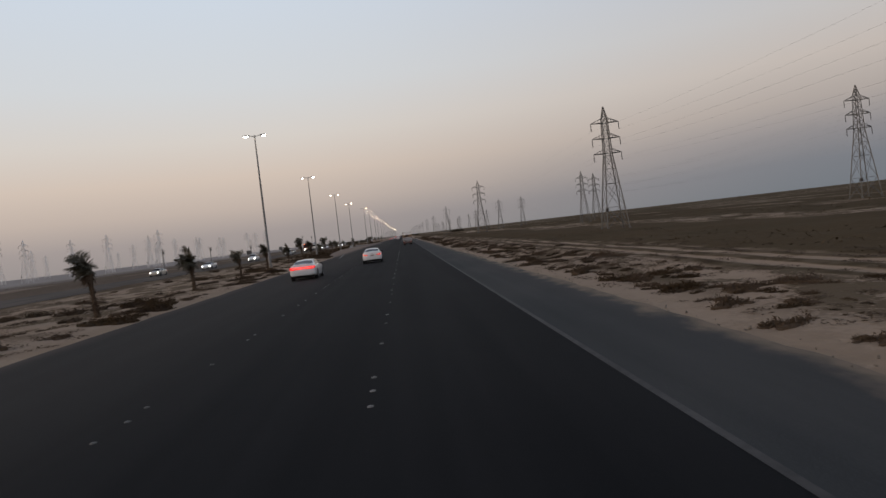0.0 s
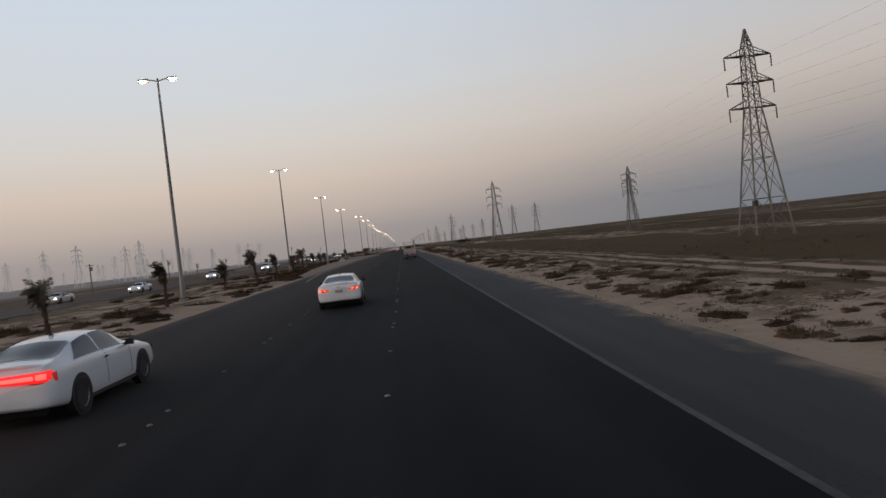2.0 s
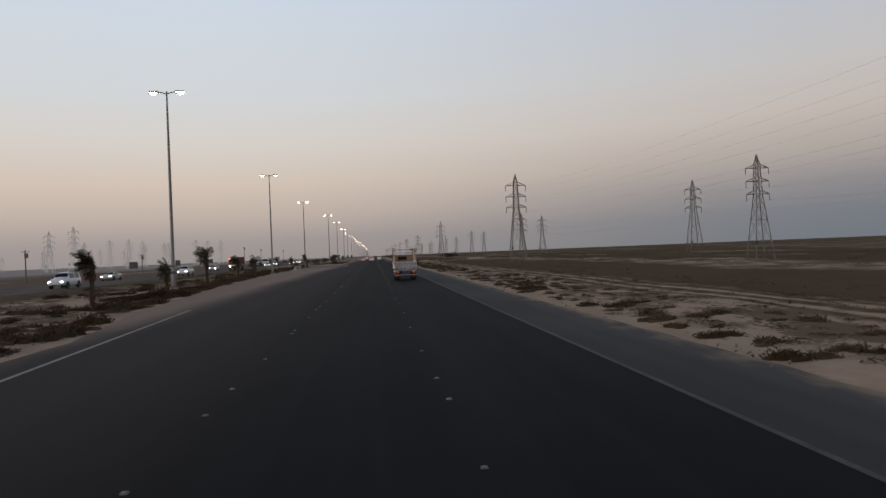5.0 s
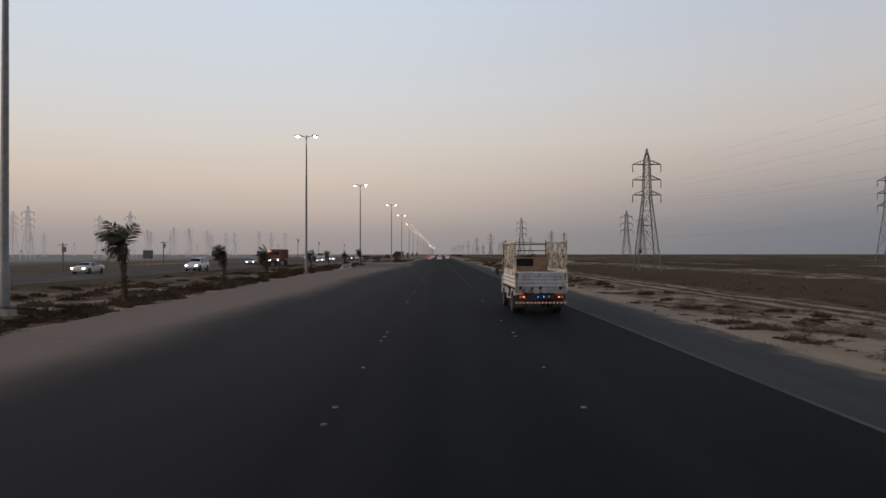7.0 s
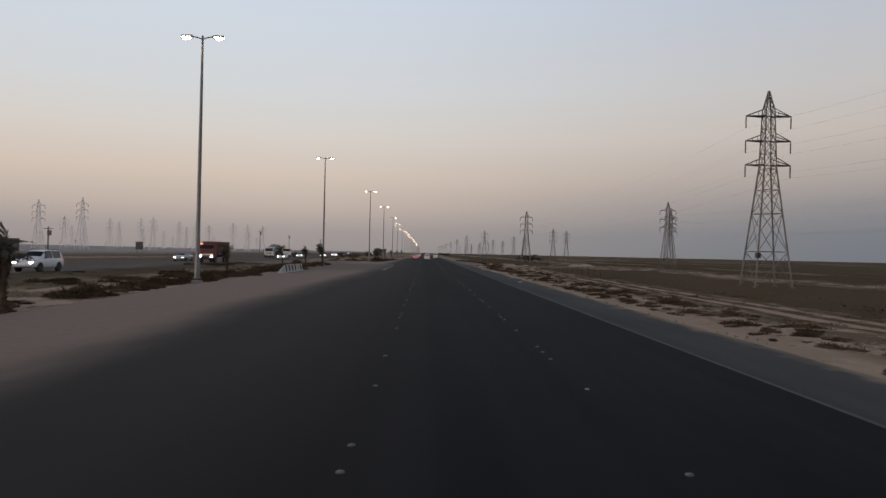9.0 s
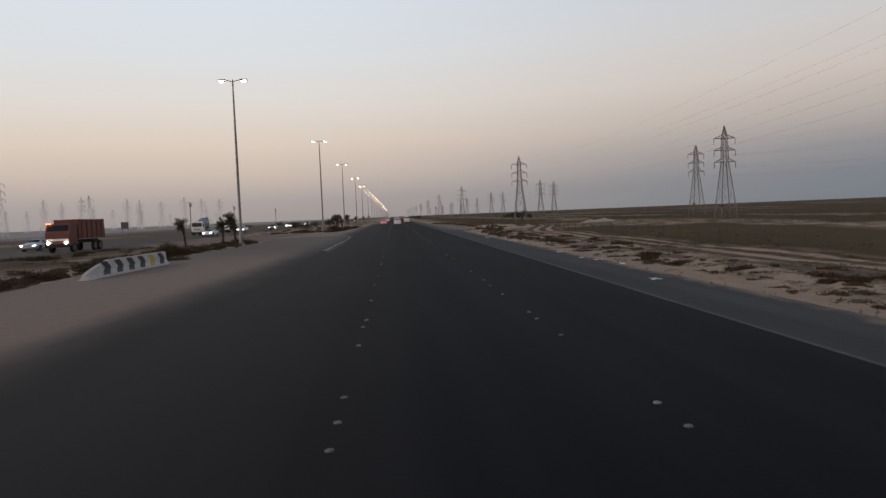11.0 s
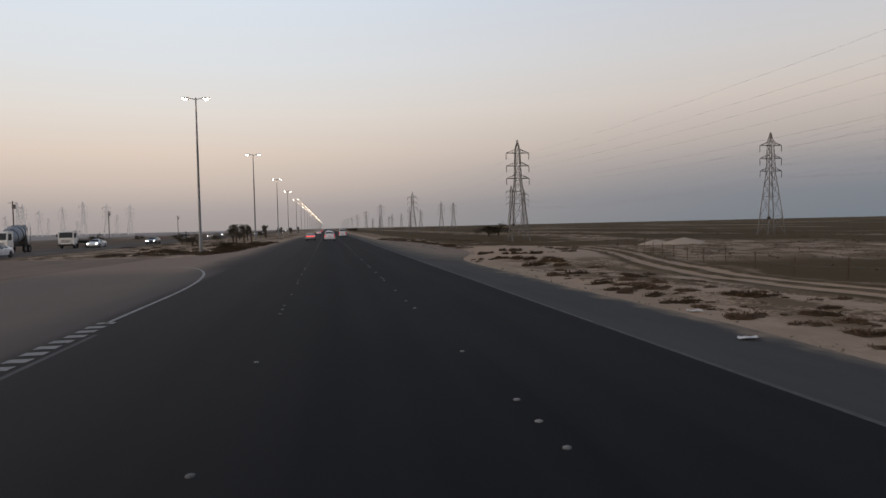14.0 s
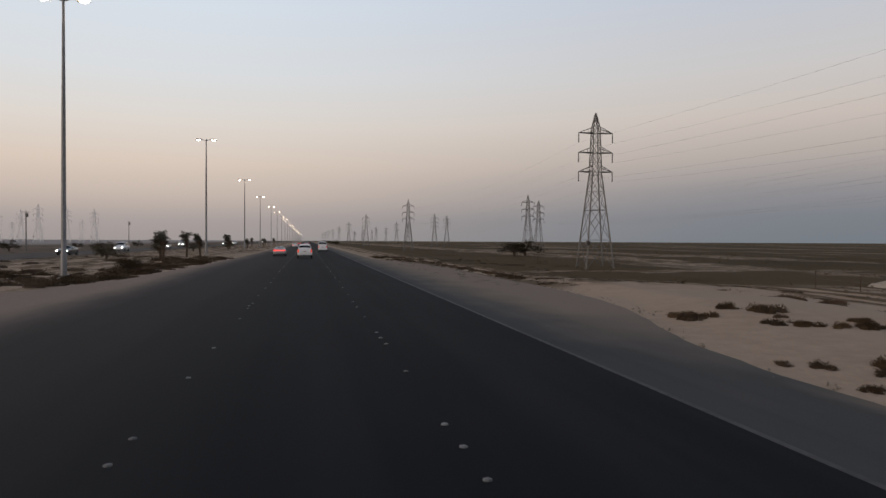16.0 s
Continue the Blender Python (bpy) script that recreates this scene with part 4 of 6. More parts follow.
        part("lamp_core", lamp_shape(-0.62, 0.62, lambda x: zl + 0.018, lambda x: zl + 0.075 + 0.02 * abs(x), 1, 0.05, 20), M_BAR_CORE, ob, "paler red field in the light band")
        for s in (-1, 1):
            part("lamp_core", lamp_shape(0.66, 0.80, lambda x: zl + 0.01, lambda x: zl + 0.10, s, 0.05, 5), M_BAR_CORE, ob, "paler red field in the light band")
    part("bumper_skirt", MB().prism([(-0.70, 0.19), (0.70, 0.19), (0.76, 0.315), (-0.76, 0.315)] if not big else [(-0.85, 0.36), (0.85, 0.36), (0.9, 0.55), (-0.9, 0.55)], "y", 0.10 if not big else 0.06, 0.40), M_UNDER, ob, "black lower bumper, darkened further for underbody shade")
    zp = 0.55 if lights == "bar" else zl - 0.05
    yp = 0.012 if lights == "bar" else -0.03
    if not big:
        part("plate_recess", MB().prism([(-0.34, zp - 0.10), (0.34, zp - 0.10), (0.29, zp + 0.11), (-0.29, zp + 0.11)], "y", yp - 0.006, yp + 0.03), paint, ob, "pressed surround of the number plate")
    plate = part("number_plate", MB().box((0, yp - 0.022, zp), (0.33, 0.02, 0.15)), M_PLATE, ob, "pale number plate")
    part("lettering_bar", MB().box((0, yp - 0.035, zp - 0.015), (0.25, 0.006, 0.04)), M_LETTER, plate, "unreadable grey lettering")
    part("grille", MB().box((0, length - 0.06, 0.52 if not big else 0.66), (0.9, 0.10, 0.14 if not big else 0.22)), M_BLACK, ob, "dark grille")
    if style == "sedan":
        lip = []
        for k in range(17):
            q = (k - 8) / 8
            yl, z = 0.045 + 0.11 * q * q, 1.062 - 0.045 * q ** 4
            lip.append([(0.74 * q, yl + dy, z + dz) for dy, dz in ((0.03, -0.06), (0.0, -0.025), (-0.012, 0.0), (0.02, 0.014), (0.12, 0.012), (0.22, -0.02))])
        part("boot_lip", MB().grid(lip), paint, ob, "raised lip along the boot lid", smooth=True)
        part("boot_seam", sh.patch(3.58, 3.64, 6.1, 8, 0, off=0.004, nu=1, nv=8), M_SEAM, ob, "thin boot seam")
        part("bumper_seam", lamp_shape(-0.88, 0.88, lambda x: 0.640, lambda x: 0.648, 1, -0.012, 20), M_SEAM, ob, "thin bumper seam")
        if lights != "bar":
            part("badge", MB().prism([(-0.075, 0.905), (-0.03, 0.89), (0.03, 0.89), (0.075, 0.905), (0.075, 0.925), (0.03, 0.935), (-0.03, 0.935), (-0.075, 0.925)], "y", -0.045, 0.0), M_PLATE, ob, "small pale badge")
        for s in (-1, 1):
            part("door_seam", sh.patch(5.78, 5.82, 2.2, 4.7, s, off=0.003, nu=1, nv=6), M_SEAM, ob)
            part("fender_seam", sh.patch(7.5, 7.54, 2.2, 4.6, s, off=0.003, nu=1, nv=6), M_SEAM, ob)
            part("sill_trim", MB().box((s * 0.915, 2.4, 0.245), (0.03, 2.2, 0.06)), M_BLACK, ob, "dark sill")
        part("aerial_fin", MB().prism([(1.85, 1.385), (2.02, 1.40), (1.88, 1.45)], "x", -0.015, 0.015), M_BLACK, ob)
    else:
        for s in (-1, 1):
            part("roof_rail", MB().rod((s * 0.66, 0.7, stations[4][3] + 0.03), (s * 0.66, 2.6, stations[4][3] + 0.03), 0.025), M_BLACK, ob)
    return ob


car(SEDAN, M_WHITE, "white saloon car with a red light band across its tail", pose(-10.9, 84.8, 0), lights="bar")
car(SEDAN, M_WHITE, "white saloon car with lit brake lamps and dusty bumper", pose(-6.82, 102.5, 0, 0, 0, 1.5), lights="tail")
car(SUV, M_WHITE, "white off-road car with lit tail lamps ahead", pose(-6.5, 413, 0), "suv", "tail")
car(SEDAN, M_SILVER, "pale saloon car with a wide red light band", pose(-10.2, 426, 0), lights="bar")
car(VAN, M_WHITE, "white van driving ahead on the open road", pose(-3.0, 470, 0), "van", "tail")
car(SEDAN, M_WHITE, "white saloon car far ahead with red lamps", pose(-10.2, 560, 0), lights="tail")
car(SUV, M_SILVER, "silver off-road car far ahead", pose(-6.4, 610, 0), "suv", "tail")
car(SEDAN, M_DARKCAR, "dark saloon car far ahead", pose(-10.3, 690, 0), lights="bar")

ONCOMING = [("sedan", M_WHITE, -42.5, 178.5, "white saloon car on the opposite carriageway"), ("sedan", M_CREAM, -48.5, 167, "pale saloon car with lit headlamps"),
            ("suv", M_WHITE, -41.3, 214, "white off-road car with lit headlamps"), ("sedan", M_CREAM, -48.8, 249, "dusty cream car with bright headlamps"),
            ("suv", M_WHITE, -40.6, 263, "white off-road car with bright headlamps"), 
            ("sedan", M_SILVER, -48.6, 322, "silver saloon car with lit headlamps"),
            ("sedan", M_WHITE, -41.5, 370, "white saloon car with lit headlamps"),
            ("sedan", M_WHITE, -45.0, 414, "white saloon car with lit headlamps"),
            ("sedan", M_DARKCAR, -41.2, 436, "dark saloon car with lit headlamps"), ("suv", M_WHITE, -41.5, 468, "white off-road car with bright headlamps"),
            ("sedan", M_CREAM, -45.0, 530, "cream saloon car with lit headlamps"), ("van", M_SILVER, -48.5, 575, "silver van with lit headlamps"),
            ("sedan", M_WHITE, -41.3, 640, "white saloon car with lit headlamps"), ("suv", M_WHITE, -45.2, 720, "white off-road car with lit headlamps"),
            ("sedan", M_DARKCAR, -41.4, 830, "dark saloon car with lit headlamps"), ("sedan", M_WHITE, -45.0, 960, "white saloon car with lit headlamps")]
made = {}
for style, paint, x, y, label in ONCOMING:
    key = (style, paint.name)
    m = pose(x, y, 0, 0, 0, 180)
    if key in made:
        tagged(copy_thing(made[key], m), label)
    else:
        made[key] = car({"sedan": SEDAN, "suv": SUV, "van": VAN}[style], paint, label, m, style, "head", group="oncoming traffic")


# ---- the flatbed truck with slatted sides ----
def flatbed_truck(at):
    ob = thing("flatbed_truck", "old white flatbed truck with rusty slatted sides", "truck", at)
    W2 = 1.0
    # bed floor and chassis
    part("bed_floor", MB().box((0, 2.36, 1.03), (1.96, 4.66, 0.08)), M_BED_SHADE, ob, "rusty steel bed floor, darkened for shade")
    for s in (-1, 1):
        part("chassis_rail", MB().box((s * 0.38, 3.0, 0.80), (0.09, 5.7, 0.20)), M_CHASSIS, ob)
    for y in (0.5, 1.1, 1.9, 2.7, 3.5, 4.3):
        part("cross_member", MB().box((0, y, 0.945), (1.9, 0.07, 0.09)), M_CHASSIS, ob)
    # ribbed side boards and tailgate
    def board(n, width, z0, z1, lip):
        """A ribbed drop side seen from outside, along u from 0 to width; n: ribs."""
        prof = [(0.0, z0)]
        h = (z1 - z0) / n
        for k in range(n):
            a = z0 + k * h
            prof += [(0.0, a + 0.02), (0.028, a + 0.05), (0.028, a + h - 0.05), (0.0, a + h - 0.02)]
        prof += [(0.0, z1 - 0.01), (lip, z1 - 0.01), (lip, z1 + 0.03), (-0.04, z1 + 0.03), (-0.04, z0)]
        return prof
    for s in (-1, 1):
        pr = [(s * (W2 + a), z) for a, z in board(4, 4.6, 1.04, 1.66, 0.03)]
        part("side_board", MB().prism(pr, "y", 0.06, 4.66), M_WHITE_OLD, ob, "dented white ribbed drop side")
        # thin added panel that carries the shade inside the bed
        part("inner_shade_panel", MB().box((s * (W2 - 0.05), 2.36, 1.35), (0.014, 4.5, 0.56)), M_BED_SHADE, ob, "added panel, rusty and darkened for the bed's shade")
        for y in (0.03, 4.70):
            part("corner_post", MB().box((s * (W2 - 0.01), y, 1.36 if y < 1 else 1.95), (0.05, 0.05, 0.66 if y < 1 else 1.9)), M_SLAT if y < 1 else M_RUST, ob, "chipped cream corner post" if y < 1 else "rusty brown corner post")
        for y in (0.5, 1.5, 2.5, 3.5, 4.4):
            part("hinge", MB().box((s * (W2 + 0.015), y, 1.02), (0.05, 0.10, 0.10)), M_CHASSIS, ob)
        for y in (0.35, 4.2):
            part("latch", MB().box((s * (W2 + 0.05), y, 1.60), (0.03, 0.06, 0.14)), M_RUST, ob)
    h = 0.54 / 4
    flat = [(0.0, 1.10)]
    for k in range(4):
        a = 1.10 + k * h
        flat += [(0.0, a + 0.005), (0.016, a + 0.013), (0.016, a + h - 0.013), (0.0, a + h - 0.005)]
    flat += [(-0.04, 1.64), (-0.04, 1.10)]
    gate = part("tailgate", MB().prism([(-a, z) for a, z in flat], "x", -0.925, 0.925), M_SHADED_GATE, ob, "scraped grey-white ribbed tailgate, darkened as the shaded side")
    part("top_rail", MB().box((0, -0.004, 1.662), (1.86, 0.062, 0.04)), M_WHITE_OLD, gate, "dented white top rail")
    # thin dark strips paint rust and shade into the gate's grooves
    for k in range(3):
        part("rib_shade_line", MB().box((0, -0.003, 1.235 + 0.135 * k), (1.84, 0.008, 0.010)), M_RUST, gate, "dark strip of rust and shade along a rib groove")
    for x in (-0.905, 0.905):
        part("gate_latch", MB().box((x, -0.03, 1.55), (0.035, 0.035, 0.13)).rod((x, -0.05, 1.50), (x - 0.03, -0.06, 1.42), 0.012), M_RUST, gate)
    part("hook", MB().rod((0.72, -0.02, 1.50), (0.72, -0.045, 1.46), 0.012).rod((0.72, -0.045, 1.46), (0.74, -0.045, 1.41), 0.012), M_RUST, gate, "small rusty hook")
    lower = part("rear_sill", MB().box((0, 0.03, 0.975), (1.98, 0.06, 0.22)), M_SHADED_SILL, ob, "worn grey rear sill, darkened as the shaded side")
    for x in (-0.8, -0.05, 0.72):
        part("gate_hinge", MB().box((x, -0.02, 1.06), (0.09, 0.06, 0.12)).rod((x - 0.06, -0.04, 1.09), (x + 0.06, -0.04, 1.09), 0.02), M_CHASSIS, lower)
    pl = part("number_plate", MB().box((-0.55, -0.012, 0.95), (0.30, 0.02, 0.11)), M_CHASSIS, ob, "dark number plate")
    for k in range(4):
        part("lettering_bar", MB().box((-0.64 + 0.06 * k, -0.025, 0.95), (0.035, 0.006, 0.06)), M_WHITESTRIPE, pl, "unreadable pale lettering")
    # slatted side fences
    for s in (-1, 1):
        fence = part("slatted_side", MB().box((s * 0.97, 2.36, 2.80), (0.05, 4.62, 0.045)).box((s * 0.97, 2.36, 1.73), (0.05, 4.62, 0.05)), M_RAIL, ob, "chipped white frame of rusty slats")
        nsl = 19
        jit = random.Random(40 + s)
        for k in range(nsl + 1):
            y = 0.10 + 4.52 * k / nsl
            lean = Matrix.Rotation(jit.uniform(-0.012, 0.012), 3, "X")
            part("slat", MB().box((s * (0.97 + 0.004 * (k % 2)), y, 2.265), (0.024, 0.028 if k % 3 else 0.038, 1.06), lean), M_SLAT, fence)
        for k in range(nsl):
            y = 0.10 + 4.52 * (k + 0.5) / nsl
            for z in ((1.96, 2.27, 2.56) if k % 2 else (2.10, 2.42, 2.70)):
                if jit.random() < 0.07:
                    continue
                part("rung", MB().box((s * 0.97, y, z + jit.uniform(-0.03, 0.03)), (0.022, 4.52 / nsl - 0.03, 0.028), Matrix.Rotation(jit.uniform(-0.05, 0.05), 3, "X")), M_SLAT, fence)
        for y in (0.35, 2.3, 4.3):
            part("stake_pocket", MB().box((s * 1.0, y, 1.67), (0.05, 0.06, 0.16)), M_SLAT, fence, "chipped stake pocket")
        for y in (0.22, 1.6):
            part("rag", MB().box((s * 0.965, y, 2.70), (0.05, 0.07, 0.13), Matrix.Rotation(0.3, 3, "X"), 0.7), M_CHASSIS, fence, "dark knotted rag")
        part("end_post", MB().box((s * 0.97, 0.06, 2.30), (0.042, 0.042, 1.10)), M_SLAT, ob, "chipped rear post of the slatted side")
        part("tall_stake", MB().rod((s * 0.90, 4.72, 1.1), (s * 0.90, 4.72, 2.98), 0.03), M_RUST, ob, "rusty stake")
    for z in (2.50, 2.78):
        part("head_rail", MB().rod((-0.95, 4.70, z), (0.95, 4.70, z), 0.022), M_RUST, ob)
    part("headboard", MB().box((0, 4.70, 1.66), (1.9, 0.05, 1.12)), M_BOARD_RUST, ob, "rusty brown headboard")
    part("headboard_opening", MB().box((-0.1, 4.672, 1.98), (0.85, 0.012, 0.34)), M_TINT, ob, "cab window seen through the headboard")
    part("tie_rope", MB().tube([(-0.97, 0.1, 2.80), (-0.3, 0.12, 2.765), (0.4, 0.12, 2.76), (0.97, 0.1, 2.80)], 0.012, 4), M_CHASSIS, ob, "dark rope between the sides")
    # rear lamps, bar and flaps
    part("lamp_beam", MB().box((0, 0.10, 0.72), (1.86, 0.07, 0.16)), M_CHASSIS, ob)
    for s in (-1, 1):
        h = part("tail_lamp", MB().box((s * 0.68, 0.03, 0.72), (0.15, 0.09, 0.085)), M_TAIL_DARK, ob, "red lamp cluster")
        part("indicator", MB().box((s * 0.79, 0.03, 0.72), (0.07, 0.085, 0.08)), M_AMBER, h, "amber indicator glass")
        part("lamp_core", MB().lathe([(-0.025, 0.0), (-0.02, 0.016), (0.0, 0.024)], 12, "y", (s * 0.665, -0.015, 0.72)), M_ORANGE, h, "glowing orange-red bulb")
    for x in (-0.12, 0.10):
        part("blue_lamp", MB().lathe([(-0.03, 0.0), (-0.02, 0.018), (0.02, 0.024)], 12, "y", (x, 0.05, 0.72)), M_BLUE, ob, "small lit blue lamp")
    part("reflector", MB().lathe([(-0.02, 0.0), (-0.015, 0.03), (0.02, 0.035)], 10, "y", (0.30, 0.05, 0.73)), M_WHITESTRIPE, ob)
    bar = part("bumper_bar", MB().box((0, 0.0, 0.50), (1.98, 0.06, 0.065)), M_WHITESTRIPE, ob, "red and white striped bumper bar")
    for k in range(14):
        x = -0.93 + 0.142 * k
        part("stripe", MB().prism([(x, 0.468), (x + 0.07, 0.468), (x + 0.10, 0.532), (x + 0.03, 0.532)], "y", -0.034, -0.029), M_REDSTRIPE, bar, "faded red stripe")
    for s in (-1, 1):
        part("bar_bracket", MB().box((s * 0.45, 0.06, 0.62), (0.06, 0.06, 0.22)), M_CHASSIS, ob)
        part("mud_flap", MB().box((s * 0.78, 0.78, 0.50), (0.42, 0.03, 0.46)), M_FLAP, ob, "grey rubber mud flap")
        part("mudguard", MB().prism([(0.80, 0.95), (0.80, 0.62), (0.95, 0.62), (1.02, 0.90), (1.95, 0.90), (1.95, 0.98)], "x", s * 0.62, s * 0.96), M_WHITE_OLD, ob, "stained white mudguard")
        part("guard_stay", MB().rod((s * 0.93, 1.95, 0.98), (s * 0.93, 2.25, 0.55), 0.025).rod((s * 0.93, 2.25, 0.55), (s * 0.93, 3.7, 0.50), 0.025).rod((s * 0.93, 3.7, 0.50), (s * 0.93, 3.85, 0.98), 0.025), M_WHITE_OLD, ob, "bent white side guard rail")
        part("tool_box", MB().box((s * 0.68, 2.9, 0.72), (0.45, 0.8, 0.36)), M_CHASSIS, ob)
        for x in (0.86, 0.60):
            wheel(ob, s * x, 1.55, 0.41, 0.22, M_RIM_OLD, s)
        wheel(ob, s * 0.84, 5.35, 0.41, 0.22, M_RIM_OLD, s)
    part("axle", MB().rod((-0.8, 1.55, 0.41), (0.8, 1.55, 0.41), 0.08), M_CHASSIS, ob)
    # cab
    prof = [(4.88, 0.62), (4.88, 2.02), (4.98, 2.14), (5.9, 2.16), (6.12, 2.08), (6.45, 1.30), (6.50, 1.1), (6.50, 0.55), (5.85, 0.55), (5.80, 0.72), (5.60, 0.90), (5.10, 0.90), (4.92, 0.72)]
    part("cab", MB().prism(prof, "x", -0.93, 0.93), M_WHITE, ob, "white square cab")
    for s in (-1, 1):
        part("cab_window", MB().prism([(5.15, 1.36), (5.15, 1.98), (5.95, 1.98), (6.22, 1.36)], "x", s * 0.925, s * 0.938), M_TINT, ob, "dark cab side glass")
        part("door_seam", MB().box((s * 0.932, 5.08, 1.3), (0.012, 0.015, 1.2)), M_BLACK, ob)
        part("cab_handle", MB().box((s * 0.94, 5.2, 1.22), (0.03, 0.14, 0.03)), M_BLACK, ob)
        part("wing_mirror", MB().rod((s * 0.93, 6.2, 1.5), (s * 1.15, 6.3, 1.55), 0.015).box((s * 1.15, 6.3, 1.55), (0.14, 0.06, 0.30)), M_BLACK, ob, "black wing mirror")
    part("cab_rear_window", MB().box((0, 4.874, 1.75), (1.1, 0.012, 0.38)), M_TINT, ob, "dark cab rear glass")
    part("windscreen", MB().prism([(6.14, 2.02), (6.43, 1.36), (6.445, 1.37), (6.155, 2.03)], "x", -0.82, 0.82), M_TINT, ob, "dark windscreen")
    return ob


flatbed_truck(pose(-2.75, 189.6, 0))


# ---- tipper lorry on the opposite carriageway ----
def tipper(at):
    ob = thing("tipper_lorry", "rust-red tipper lorry with red cab and lit headlamps", "lorry", at)
    part("tub", MB().prism([(0.0, 1.35), (0.2, 3.3), (6.6, 3.3), (6.6, 1.35)], "x", -1.22, 1.22), M_DUMP, ob, "rust-red tipping body")
    for y in (1.0, 2.2, 3.4, 4.6, 5.8):
        for s in (-1, 1):
            part("tub_rib", MB().box((s * 1.25, y, 2.3), (0.07, 0.12, 1.9)), M_DUMP, ob)
    part("chassis", MB().box((0, 4.3, 1.05), (0.9, 8.4, 0.35)), M_CHASSIS, ob)
    part("cab", MB().prism([(6.85, 0.8), (6.85, 2.9), (8.2, 2.95), (8.65, 2.0), (8.7, 0.7)], "x", -1.18, 1.18), M_DUMP, ob, "faded red cab")
    part("windscreen", MB().prism([(8.24, 2.8), (8.6, 2.03), (8.63, 2.04), (8.27, 2.81)], "x", -1.05, 1.05), M_TINT, ob)
    part("bumper", MB().box((0, 8.7, 0.75), (2.4, 0.2, 0.4)), M_CHASSIS, ob, "dark front bumper")
    part("cab_stripe", MB().box((0, 8.69, 1.32), (2.2, 0.06, 0.22)), M_WHITE_OLD, ob, "dusty white band under the windscreen")
    part("tub_rail", MB().box((0, 3.4, 3.32), (2.5, 6.5, 0.10)), M_DUMP, ob, "top rail of the tipping body")
    for s in (-1, 1):
        part("headlamp", MB().lathe([(8.78, 0.14), (8.83, 0.12), (8.85, 0.0)], 12, "y", (s * 0.85, 0, 1.02)), M_HEAD, ob, "lit white headlamp")
    part("marker_lamp", MB().box((0.9, 8.45, 2.95), (0.5, 0.12, 0.1)), M_ORANGE, ob, "orange roof lamp")
    for s in (-1, 1):
        for y in (1.3, 2.6, 7.6):
            wheel(ob, s * 1.05, y, 0.52, 0.3, M_RIM_OLD, s)
    return ob


tipper(pose(-41.4, 317.5, 0, 0, 0, 180))


def lorry_cab(ob, front, paint):
    """A square high cab whose face stands at y = front."""
    part("cab", MB().prism([(front - 1.75, 0.75), (front - 1.75, 2.75), (front - 1.6, 2.9), (front - 0.35, 2.9), (front - 0.12, 2.7), (front, 1.7), (front, 0.55), (front - 0.5, 0.55)], "x", -1.15, 1.15), paint, ob, "white square cab")
    part("windscreen", MB().prism([(front - 0.10, 2.62), (front + 0.005, 1.78), (front + 0.03, 1.79), (front - 0.07, 2.63)], "x", -1.0, 1.0), M_TINT, ob, "dark windscreen")
    for k in range(3):
        part("grille_bar", MB().box((0, front + 0.02, 1.05 + 0.16 * k), (1.5, 0.05, 0.07)), M_BLACK, ob)
    part("bumper", MB().box((0, front + 0.04, 0.58), (2.3, 0.18, 0.30)), M_CHASSIS, ob, "dark front bumper")
    for s in (-1, 1):
        part("cab_window", MB().prism([(front - 1.3, 1.75), (front - 1.3, 2.55), (front - 0.4, 2.55), (front - 0.2, 1.75)], "x", s * 1.145, s * 1.158), M_TINT, ob, "dark side glass")
        part("headlamp", MB().lathe([(front + 0.02, 0.13), (front + 0.06, 0.11), (front + 0.08, 0.0)], 10, "y", (s * 0.9, 0, 0.88)), M_SILVER, ob, "unlit headlamp")
        part("wing_mirror", MB().rod((s * 1.15, front - 0.15, 2.3), (s * 1.38, front - 0.05, 2.3), 0.02).box((s * 1.38, front - 0.05, 2.15), (0.16, 0.07, 0.4)), M_BLACK, ob, "black wing mirror")


